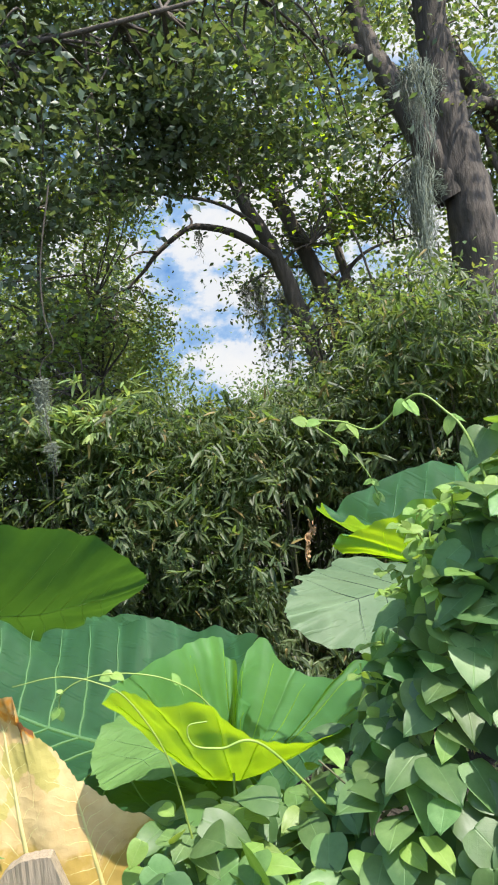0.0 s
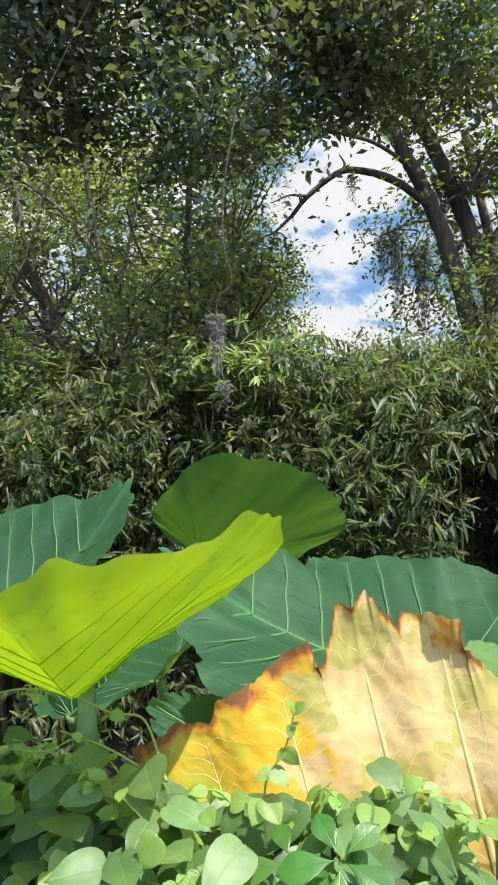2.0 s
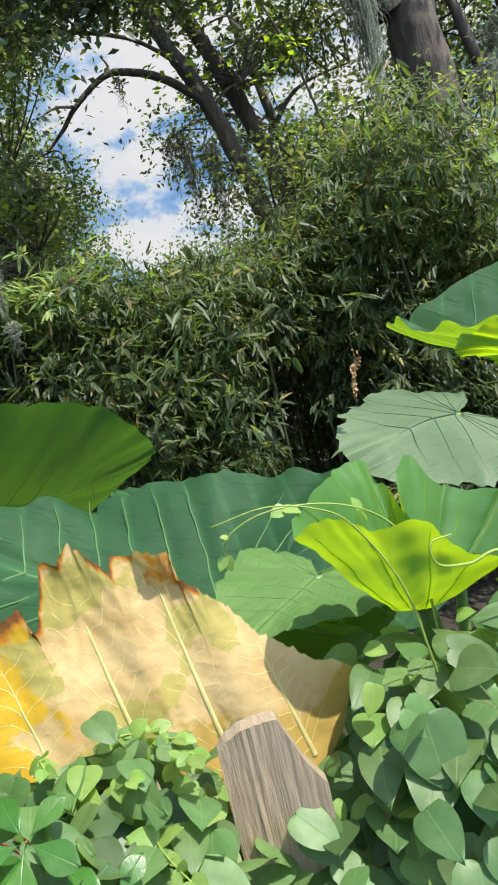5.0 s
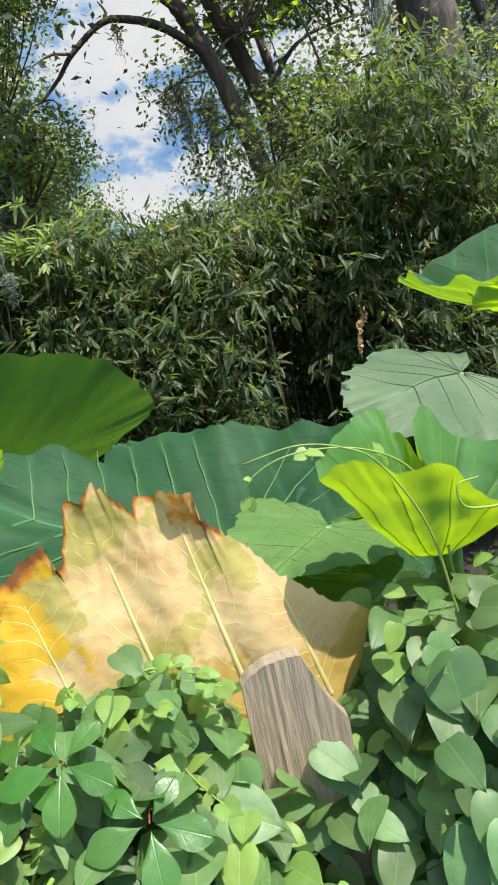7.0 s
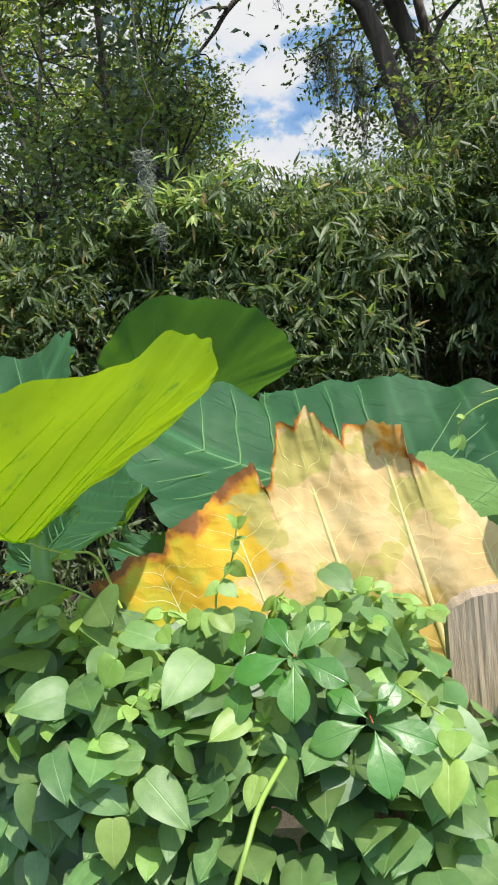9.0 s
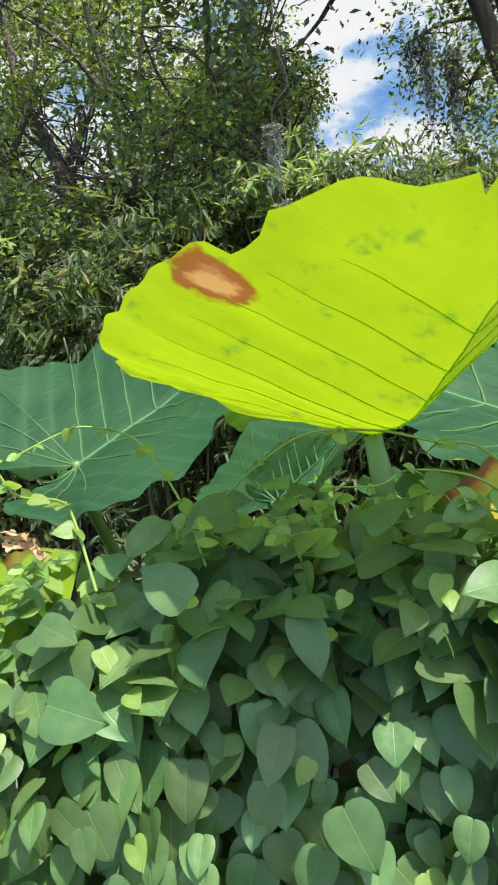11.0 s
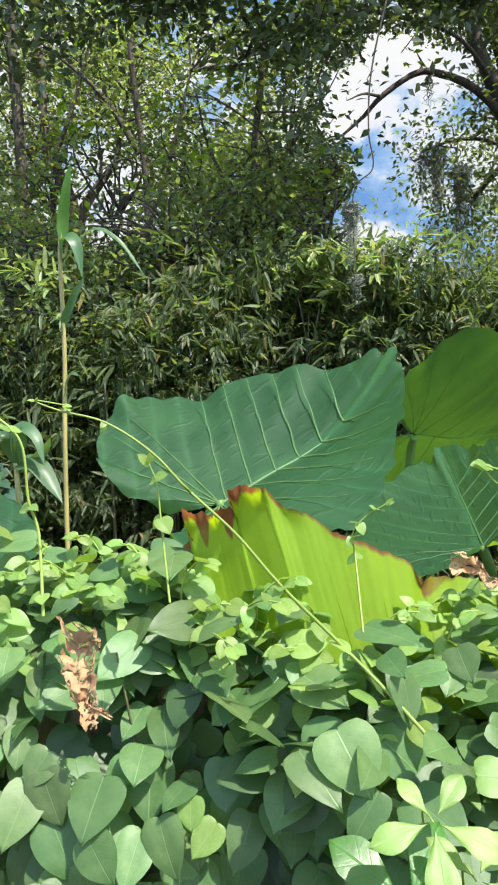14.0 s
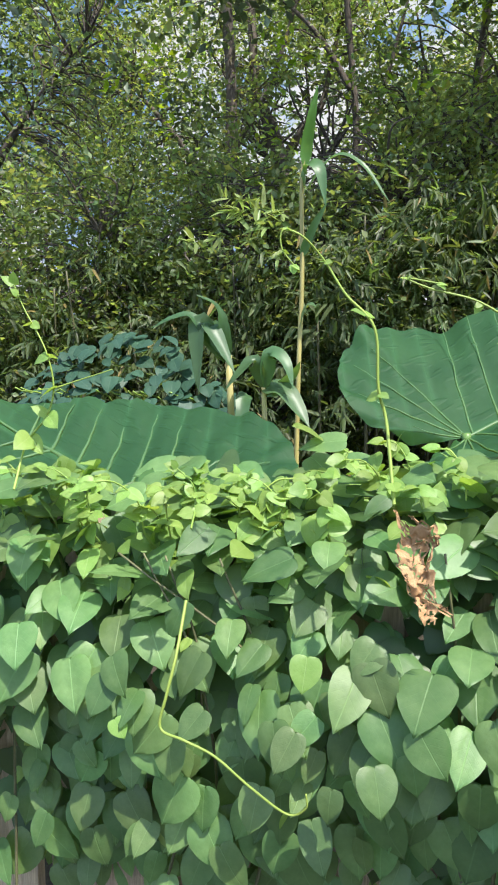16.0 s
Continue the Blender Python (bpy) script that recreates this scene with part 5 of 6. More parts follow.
ginger = thing("strap_leaved_plant", (-1.42, 2.0, 0), "clump of long arching green strap leaves", "plant")
part("stem", Geo().tube(spline([(-1.42, 2.0, 0), (-1.45, 2.0, 0.8), (-1.472, 1.96, 1.49)], 6), 0.012, 0.008, 8), M_CANE, ginger)
part("stem", Geo().tube(spline([(-1.36, 2.0, 0), (-1.37, 1.98, 0.8), (-1.385, 1.95, 1.42)], 6), 0.010, 0.006, 8), M_CANE, ginger)
STRAPS_LEFT = (
    ([(-1.475, 1.95, 1.478), (-1.530, 1.93, 1.568), (-1.531, 1.91, 1.505), (-1.523, 1.89, 1.408)], 0.044, (-0.3, -0.9, 0.4)),
    ([(-1.468, 1.95, 1.478), (-1.507, 1.93, 1.558), (-1.480, 1.91, 1.525), (-1.438, 1.89, 1.455)], 0.040, (0.4, -0.7, 0.6)),
    ([(-1.475, 1.95, 1.478), (-1.543, 1.93, 1.573), (-1.584, 1.91, 1.578), (-1.638, 1.89, 1.553)], 0.028, (-0.2, -0.5, 0.9)),
    ([(-1.468, 1.95, 1.478), (-1.476, 1.93, 1.562), (-1.490, 1.91, 1.606), (-1.526, 1.89, 1.628)], 0.024, (0, -0.5, 0.9)))
STRAPS_RIGHT = (
    ([(-1.381, 1.95, 1.415), (-1.404, 1.93, 1.481), (-1.425, 1.91, 1.463), (-1.466, 1.89, 1.413)], 0.036, (-0.4, -0.6, 0.7)),
    ([(-1.381, 1.95, 1.415), (-1.367, 1.93, 1.497), (-1.328, 1.91, 1.484), (-1.305, 1.89, 1.424)], 0.032, (0.4, -0.7, 0.6)),
    ([(-1.388, 1.95, 1.415), (-1.338, 1.93, 1.419), (-1.301, 1.91, 1.384), (-1.268, 1.89, 1.341)], 0.046, (0.3, -0.6, 0.7)),
    ([(-1.381, 1.95, 1.400), (-1.342, 1.95, 1.425), (-1.312, 1.93, 1.457), (-1.294, 1.91, 1.484)], 0.024, (0.5, -0.8, 0.4)),
    ([(-1.421, 1.95, 1.401), (-1.427, 1.93, 1.393), (-1.427, 1.91, 1.364), (-1.446, 1.89, 1.323)], 0.034, (0.1, -0.9, 0.4)))
for pts, w, nrm in STRAPS_LEFT + STRAPS_RIGHT:
    part("strap_leaf", strap(pts, w * 1.12, nrm), M_STRAP, ginger)

rng = random.Random(21)
mound = thing("vine_mound", (-1.95, 2.45, 0), "mound of dark bluish heart-shaped vine leaves behind the fence", "vine")
DUSK = [heart_mesh("leaf", leaf_material("dusky_vine_skin", (0.028, 0.075, 0.048), (0.045, 0.10, 0.062), (0.12, 0.25, 0.06), 0.2, 0.52, 0.3, False, 14.0, 0.2, 2.5, spec=0.3, ribs=(0.1, 0.17, 0.1)), **s) for s in SHAPES]
for k in range(260):
    a, b_ = rng.uniform(-1, 1), rng.random() ** 0.6
    x = -1.93 + 0.38 * a
    top = 1.52 - 0.20 * a * a - 0.03 * a
    p = Vector((x, 2.55 - 0.25 * (1 - b_ * b_) + rng.gauss(0, 0.02), 1.05 + (top - 1.05) * b_ + rng.gauss(0, 0.01)))
    along, face = unit((rng.gauss(0, 0.6), -0.5, -0.6 + 0.3 * b_)), unit((rng.gauss(0, 0.3), -0.6 + 0.3 * b_, 0.5 + 0.5 * b_))
    s = rng.uniform(0.042, 0.068)
    leaf = new("leaf", DUSK[rng.randrange(5)])
    leaf.parent = mound
    leaf.matrix_basis = Matrix.Translation(p - ORIGIN[mound.name]) @ basis(along, face).to_4x4() @ Matrix.Diagonal((s, s, s, 1))
stems = Geo()
for k in range(14):
    x = -1.93 + rng.uniform(-0.34, 0.34)
    stems.tube(spline([(x + rng.gauss(0, 0.1), 2.6, 0), (x, 2.55, 0.7), (x, 2.5, 1.25), (x + rng.gauss(0, 0.05), 2.38, 1.35)], 5), 0.006, 0.002, 5)
part("stem", stems, M_STEM, mound)


# ---- bamboo hedge ----
BLADE_V = np.array([(0, 0, 0), (0.18, 0.5, 0.0), (0.18, -0.5, 0.0), (0.18, 0, -0.12), (0.5, 0.5, -0.06), (0.5, -0.5, -0.06), (0.5, 0, -0.18), (0.8, 0.3, -0.22), (0.8, -0.3, -0.22), (0.8, 0, -0.30), (1.0, 0, -0.42)]) * (1, 0.20, 0.36)
BLADE_F = [(0, 3, 1), (0, 2, 3), (1, 3, 6), (1, 6, 4), (3, 2, 5), (3, 5, 6), (4, 6, 9), (4, 9, 7), (6, 5, 8), (6, 8, 9), (7, 9, 10), (9, 8, 10)]
LEAF_V = np.array([(0, 0, 0), (0.45, 0.27, 0.05), (0.45, -0.27, 0.05), (0.5, 0, -0.03), (1.0, 0, -0.08)])
LEAF_F = [(0, 3, 1), (0, 2, 3), (1, 3, 4), (3, 2, 4)]
nr = np.random.default_rng(7)


def hedge_top(x):
    return float(np.interp(x, [-5, -3.6, -2.8, -2.3, -1.8, -1.2, -0.6, 0.0, 0.25, 0.6, 0.85, 1.15, 1.48, 1.66, 1.95, 2.14, 2.35, 2.8, 4.5],
                           [2.2, 1.9, 2.0, 1.8, 1.95, 2.15, 2.25, 2.27, 2.2, 2.17, 2.18, 2.33, 2.62, 2.8, 2.76, 2.58, 2.42, 2.42, 2.6]))


def bamboo(x, y, twigs, seed, size=(0.045, 0.11)):
    rng = np.random.default_rng(seed)
    top = hedge_top(x)
    ob = thing("bamboo_clump", (x, y, 0), "dense bamboo with hanging narrow green leaves", "bamboo", "bamboo hedge")
    for k in range(7):
        cx, cy = x + rng.normal(0, 0.22), y + rng.normal(0, 0.2)
        h = top * rng.uniform(0.75, 0.98)
        lean = rng.normal(0, 0.12, 2)
        g = Geo()
        line = spline([(cx, cy, 0), (cx + lean[0] * 0.3, cy + lean[1] * 0.3, h * 0.5), (cx + lean[0], cy + lean[1] - 0.05, h)], 8)
        g.tube(line, 0.016, 0.005, 6)
        part("cane", g, M_POLE, ob)
    tz = rng.random(twigs) ** 0.75
    tx = x + rng.normal(0, 0.30, twigs)
    tp = np.stack([tx, y - 0.15 + rng.normal(0, 0.33, twigs), 0.15 + tz * (np.array([hedge_top(q) for q in tx]) - 0.2) + rng.normal(0, 0.06, twigs)], 1)
    keep = np.array([1.2 * noise.noise(Vector(q) * 1.5) + 0.7 * noise.noise(Vector(q) * 6.0 + Vector((7, 3, 1))) for q in tp]) > (-0.22 if x > -0.6 else -0.05)
    tp, twigs = tp[keep], int(keep.sum())
    per = 9
    heading = rng.uniform(0, 2 * np.pi, twigs)
    tdir = np.stack([np.cos(heading), np.sin(heading) - 0.5, rng.normal(-0.1, 0.3, twigs)], 1)
    pos = np.repeat(tp, per, 0) + np.repeat(tdir, per, 0) * (np.tile(np.arange(per), twigs)[:, None] * 0.014)
    spread = rng.normal(0, 0.5, (twigs * per, 3))
    along = np.repeat(tdir, per, 0) * 0.6 + spread
    along[:, 2] += np.repeat(rng.uniform(-0.95, 0.2, twigs), per)
    face = rng.normal(0, 0.35, (twigs * per, 3)) + np.array([0, -0.25, 0.9])
    ln = rng.uniform(*size, twigs * per) * np.repeat(rng.uniform(0.45, 1.2, twigs), per)
    axes = turned(along, face) * ln[:, None, None]
    leaves = new("foliage", scatter("foliage", BLADE_V, BLADE_F, axes, pos, M_BAMBOO, ORIGIN[ob.name]))
    leaves.parent = ob
    tagged(leaves, kind="stuff")
    return ob


for k in range(17):
    x = -4.4 + 0.52 * k
    bamboo(x, 4.75 + 0.25 * math.sin(k * 1.9), 2000 if x > -0.7 else 1250, 100 + k)
    bamboo(x + 0.26, 5.75 + 0.25 * math.cos(k * 2.3), 1100, 200 + k)


# sunlit young bamboo in front of the hedge
rng = np.random.default_rng(55)
sprig = thing("bamboo_clump", (-0.30, 4.35, 0), "young bamboo with bright yellow-green leaves in the sun", "bamboo", "bamboo hedge")
for k in range(5):
    x = -0.30 + 0.13 * (k - 2)
    part("cane", Geo().tube(spline([(x, 4.4, 0), (x + 0.02, 4.4, 1.1), (x + rng.normal(0, 0.05), 4.35, 1.9 + 0.08 * k)], 6), 0.010, 0.003, 6), M_POLE, sprig)
tp = np.concatenate([rng.normal(0, 1, (46, 3)) * (0.15, 0.07, 0.09) + (-0.36, 4.33, 2.10), rng.normal(0, 1, (26, 3)) * (0.13, 0.05, 0.10) + (-0.15, 4.33, 2.20), rng.normal(0, 1, (16, 3)) * (0.10, 0.05, 0.08) + (-1.95, 4.2, 2.0)])
heading = rng.uniform(0, 2 * np.pi, len(tp))
tdir = np.stack([np.cos(heading), np.sin(heading) - 0.5, rng.normal(0.2, 0.3, len(tp))], 1)
pos = np.repeat(tp, 6, 0) + np.repeat(tdir, 6, 0) * (np.tile(np.arange(6), len(tp))[:, None] * 0.012)
along = np.repeat(tdir, 6, 0) * 0.7 + rng.normal(0, 0.5, (len(pos), 3))
along[:, 2] += np.repeat(rng.uniform(-0.6, 0.5, len(tp)), 6)
axes = turned(along, rng.normal(0, 0.35, (len(pos), 3)) + np.array([0, -0.35, 0.9])) * rng.uniform(0.06, 0.13, len(pos))[:, None, None]
leaves = new("foliage", scatter("foliage", BLADE_V, BLADE_F, axes, pos, M_YOUNG, ORIGIN[sprig.name]))
leaves.parent = sprig
tagged(leaves, kind="stuff")


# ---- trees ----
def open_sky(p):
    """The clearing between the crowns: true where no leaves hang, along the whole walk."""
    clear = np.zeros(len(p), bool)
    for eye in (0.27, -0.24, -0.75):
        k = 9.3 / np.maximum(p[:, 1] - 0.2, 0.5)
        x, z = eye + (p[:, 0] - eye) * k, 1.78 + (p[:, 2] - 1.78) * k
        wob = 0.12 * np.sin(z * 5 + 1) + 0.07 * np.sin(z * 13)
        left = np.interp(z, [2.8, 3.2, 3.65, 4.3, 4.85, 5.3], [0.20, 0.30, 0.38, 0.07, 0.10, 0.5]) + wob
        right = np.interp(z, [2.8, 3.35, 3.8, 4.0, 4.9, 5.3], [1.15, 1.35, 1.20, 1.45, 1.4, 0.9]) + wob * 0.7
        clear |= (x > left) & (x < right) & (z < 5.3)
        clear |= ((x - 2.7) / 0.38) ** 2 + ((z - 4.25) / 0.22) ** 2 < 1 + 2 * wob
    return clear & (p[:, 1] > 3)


def thin_place(p):
    """A thinner part of the crowns, round the forked trunk."""
    k = 6.6 / np.maximum(p[:, 1] - 0.2, 0.5)
    x, z = (p[:, 0] + 0.5) * k - 0.5, 1.8 + (p[:, 2] - 1.8) * k
    return ((x + 2.15 + 0.08 * np.sin(z * 11)) / 0.42) ** 2 + ((z - 3.02 + 0.06 * np.sin(x * 13)) / 0.5) ** 2 < 1.0


def crown_leaves(centres, radius, per, size, rng, droop=0.3, edge=True):
    n = len(centres) * per
    pos = np.repeat(centres, per, 0) + rng.normal(0, 1, (n, 3)) * np.array([radius, radius, radius * 0.5])
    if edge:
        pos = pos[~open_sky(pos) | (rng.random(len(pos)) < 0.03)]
    pos = pos[~thin_place(pos) | (rng.random(len(pos)) < 0.07)]
    n = len(pos)
    along = rng.normal(0, 1, (n, 3)) * (1, 1, 0.6) + np.array([0, 0, -droop])
    face = rng.normal(0, 0.55, (n, 3)) + np.array([0, 0, 0.9])
    return turned(along, face) * rng.uniform(*size, n)[:, None, None], pos


def tree(name, trunk, r0, r1, limbs, centres, radius, per, size, seed, label, skin, twig=True, edge=True):
    """limbs: (line, thickness) pairs; centres: middles of the leaf sprays."""
    rng = np.random.default_rng(seed)
    ob = thing(name, trunk[0], label, "tree")
    part("trunk", Geo().tube(spline(trunk, 8), r0, r1, 14, 0.25), M_BARK, ob)
    for line, r in limbs:
        part("limb", Geo().tube(spline(line, 7), r, r * 0.3, 8, 0.2), M_BARK, ob)
    if len(centres):
        axes, pos = crown_leaves(centres, radius, per, size, rng, edge=edge)
        crown = new("crown", scatter("crown", LEAF_V, LEAF_F, axes, pos, skin, ORIGIN[ob.name]))
        crown.parent = ob
        tagged(crown, kind="stuff")
        if twig:
            g = Geo()
            ends = [Vector(p) for line, _ in limbs for p in spline(line, 4)] + [Vector(p) for p in spline(trunk, 4) if p[2] > 2.5]
            for c in centres[:: max(1, len(centres) // 170)]:
                c = Vector(c)
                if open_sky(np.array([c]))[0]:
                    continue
                a = min(ends, key=lambda e: (e - c).length)
                if (a - c).length < 1.3:
                    mid = a.lerp(c, 0.5) + Vector((rng.normal(0, 0.1), rng.normal(0, 0.1), 0.1))
                    g.tube(spline([a, mid, c], 5), 0.010, 0.003, 5)
            if g.v:
                tagged(part("twig_spray", g, M_BARK, ob), kind="stuff")
    return ob


def sprays(n, box, rng, power=1.0):
    lo, hi = np.array(box[0]), np.array(box[1])
    p = lo + rng.random((n * 3, 3)) ** power * (hi - lo)
    order = np.argsort([-noise.noise(Vector(q) * 1.7) - 0.5 * noise.noise(Vector(q) * 4.1) + 0.25 * rng.random() for q in p])
    return p[order[:n]]


# great trunk
tree("oak_tree", [(2.74, 5.6, 0), (2.70, 5.6, 1.4), (2.66, 5.6, 2.4), (2.62, 5.6, 2.98), (2.58, 5.6, 3.45), (2.51, 5.6, 3.96), (2.46, 5.6, 4.47), (2.44, 5.6, 5.15), (2.4, 5.6, 6.8)], 0.27, 0.10,
     [([(2.46, 5.6, 3.62), (2.36, 5.6, 3.87), (2.10, 5.6, 4.50), (1.96, 5.6, 4.78), (1.87, 5.6, 5.2), (1.8, 5.6, 6.2)], 0.15),
      ([(1.95, 5.6, 4.78), (1.72, 5.6, 4.84), (1.45, 5.6, 5.0), (0.9, 5.5, 5.2)], 0.06),
      ([(2.50, 5.65, 4.1), (2.73, 5.75, 4.39), (2.97, 5.8, 4.41), (3.5, 5.8, 4.6)], 0.075),
      ([(2.66, 5.55, 2.9), (2.86, 5.45, 3.02), (3.02, 5.4, 3.22), (3.16, 5.4, 3.42)], 0.04),
      ([(2.44, 5.6, 4.9), (2.6, 5.5, 5.5), (3.0, 5.4, 6.2)], 0.08)],
     np.concatenate([sprays(270, ((0.6, 5.5, 4.0), (3.6, 7.6, 6.2)), nr), sprays(40, ((1.9, 6.4, 3.0), (2.5, 7.6, 4.2)), nr), sprays(110, ((2.8, 6.2, 2.9), (4.4, 7.6, 5.0)), nr)]),
     0.20, 46, (0.045, 0.075), 1, "large leaning oak with dark rough trunk and mossy boughs", M_TREE)
tree("oak_tree", [(3.95, 6.1, 0), (3.9, 6.1, 1.6), (3.78, 6.1, 2.8), (3.6, 6.0, 3.65), (3.44, 6.0, 4.01), (3.2, 6.0, 4.2), (2.9, 6.0, 4.6), (2.5, 6.1, 5.4)], 0.17, 0.08,
     [([(3.55, 6.0, 2.5), (3.25, 6.0, 3.2), (3.11, 6.0, 3.68), (3.0, 6.0, 3.95), (2.93, 6.0, 4.17), (2.85, 6.0, 4.6)], 0.06), ([(3.6, 6.0, 3.6), (3.75, 5.9, 4.2), (4.1, 5.8, 4.8)], 0.08)],
     sprays(90, ((2.9, 6.2, 3.4), (4.8, 7.6, 5.6)), nr), 0.2, 44, (0.045, 0.075), 11, "oak with crooked dark boughs beside the large one", M_TREE)
# slender pair
tree("oak_tree", [(1.60, 6.2, 0), (1.50, 6.2, 1.6), (1.38, 6.2, 2.53), (1.26, 6.2, 3.03), (1.16, 6.2, 3.35), (1.03, 6.2, 3.68), (0.90, 6.2, 3.96), (0.80, 6.2, 4.3), (0.61, 6.2, 4.65), (0.3, 6.2, 5.6)], 0.082, 0.042,
     [([(1.12, 6.17, 3.44), (0.84, 6.1, 3.64), (0.57, 6.1, 3.74), (0.40, 6.1, 3.73), (0.16, 6.1, 3.57), (0.03, 6.1, 3.43), (-0.12, 6.1, 3.30)], 0.036),
      ([(0.43, 6.1, 3.73), (0.46, 6.1, 3.80), (0.42, 6.1, 3.88)], 0.015),
      ([(1.0, 6.2, 3.74), (0.72, 5.8, 3.80), (0.43, 5.4, 3.76), (0.0, 5.2, 3.77), (-0.27, 5.2, 3.767), (-0.55, 5.2, 3.734), (-0.73, 5.2, 3.60), (-0.98, 5.2, 3.416)], 0.017),
      ([(0.16, 6.1, 3.57), (0.02, 6.0, 3.56), (-0.12, 5.9, 3.48)], 0.014),
      ([(0.80, 6.2, 4.3), (0.5, 6.1, 4.4), (0.0, 6.0, 4.35)], 0.03),
      ([(1.16, 6.2, 3.40), (1.3, 6.25, 3.52), (1.45, 6.3, 3.58)], 0.014)],
     np.concatenate([sprays(115, ((-0.6, 5.8, 4.1), (1.6, 7.2, 6.0)), nr), sprays(30, ((1.3, 6.3, 3.4), (2.0, 7.4, 4.2)), nr), sprays(18, ((-0.9, 5.0, 3.4), (0.2, 5.5, 3.9)), nr)]),
     0.18, 44, (0.05, 0.08), 2, "slender leaning oak with mossy dark trunk", M_TREE)
tree("oak_tree", [(2.05, 6.7, 0), (1.90, 6.7, 1.6), (1.75, 6.7, 2.49), (1.63, 6.7, 3.01), (1.52, 6.7, 3.39), (1.38, 6.7, 3.78), (1.24, 6.7, 4.13), (0.99, 6.7, 4.66), (0.85, 6.7, 4.9), (0.6, 6.7, 5.8)], 0.092, 0.045,
     [([(1.60, 6.7, 3.1), (1.85, 6.75, 3.45), (2.1, 6.8, 3.62), (2.5, 6.8, 3.7)], 0.026)],
     sprays(75, ((0.7, 6.6, 4.3), (2.4, 8.0, 6.0)), nr), 0.18, 44, (0.05, 0.08), 3, "slender leaning oak with dark trunk", M_TREE)
# moss-hung tree behind them
tree("oak_tree", [(2.5, 8.3, 0), (2.4, 8.3, 1.8), (2.25, 8.3, 2.9), (2.1, 8.3, 3.7), (1.9, 8.3, 4.8)], 0.09, 0.04,
     [([(2.15, 8.3, 3.6), (1.7, 8.3, 3.85), (1.3, 8.25, 3.85), (0.95, 8.2, 3.72)], 0.03), ([(1.55, 8.3, 3.3), (1.9, 8.3, 3.7), (2.3, 8.3, 3.9)], 0.03)],
     np.array([(1.12, 8.3, 3.72), (1.02, 8.3, 3.55), (1.2, 8.3, 3.5), (1.3, 8.35, 3.3), (1.08, 8.3, 3.4), (1.35, 8.4, 3.65), (1.45, 8.4, 3.4), (1.5, 8.4, 3.15), (1.6, 8.4, 3.5), (1.25, 8.3, 2.95), (1.4, 8.4, 2.8), (1.7, 8.4, 3.2),
               (1.05, 8.3, 3.95), (1.25, 8.3, 4.0), (1.45, 8.4, 3.9), (1.55, 8.4, 3.75), (1.75, 8.4, 3.6), (1.85, 8.4, 3.3), (1.65, 8.4, 2.95), (0.92, 8.3, 3.82), (1.35, 8.3, 3.1)]),
     0.20, 80, (0.05, 0.08), 12, "small dark oak hung with grey moss", M_TREE, edge=False)
# the leafy trees further along
tree("leafy_tree", [(-1.75, 7.0, 0), (-1.74, 7.0, 1.8), (-1.70, 7.0, 3.0), (-1.82, 7.0, 4.2), (-1.9, 7.1, 6.0)], 0.042, 0.02,
     [([(-1.74, 7.0, 2.7), (-1.5, 6.9, 3.3), (-1.3, 6.8, 4.0)], 0.03), ([(-1.76, 7.0, 3.4), (-2.1, 7.0, 3.9), (-2.6, 6.9, 4.3)], 0.03),
      ([(-1.75, 7.0, 2.4), (-1.1, 6.8, 3.0), (-0.5, 6.6, 3.3)], 0.03)],
     np.concatenate([sprays(280, ((-2.6, 6.6, 2.0), (0.4, 9.3, 5.0)), nr), sprays(300, ((-1.7, 6.6, 1.8), (0.25, 9.3, 3.9)), nr), sprays(55, ((-0.9, 6.4, 3.6), (0.1, 7.6, 4.7)), nr)]),
     0.17, 46, (0.034, 0.062), 4, "leafy young tree with thin dark trunk", M_TREE_SUNLIT)
tree("leafy_tree", [(-3.1, 7.4, 0), (-3.0, 7.4, 1.8), (-2.9, 7.4, 3.2), (-2.95, 7.4, 4.5), (-3.0, 7.5, 6.0)], 0.07, 0.035,
     [([(-2.95, 7.4, 2.2), (-3.3, 7.3, 3.0), (-3.8, 7.2, 3.6)], 0.045), ([(-2.9, 7.4, 3.0), (-2.5, 7.3, 3.6), (-2.2, 7.2, 4.4)], 0.035)],
     sprays(480, ((-5.4, 6.6, 1.9), (-1.9, 9.4, 5.1)), nr), 0.19, 46, (0.034, 0.062), 5, "leafy tree with forked dark trunk", M_TREE_SUNLIT)
tree("leafy_tree", [(-4.6, 5.6, 0), (-4.5, 5.6, 1.8), (-4.4, 5.6, 3.2), (-4.5, 5.6, 5.5)], 0.09, 0.04,
     [([(-4.45, 5.6, 2.4), (-3.9, 5.5, 3.0), (-3.4, 5.4, 3.4)], 0.035)],
     sprays(300, ((-5.6, 4.9, 2.0), (-3.3, 6.4, 5.6)), nr), 0.18, 46, (0.034, 0.062), 6, "leafy tree with dense light green crown", M_TREE_SUNLIT)
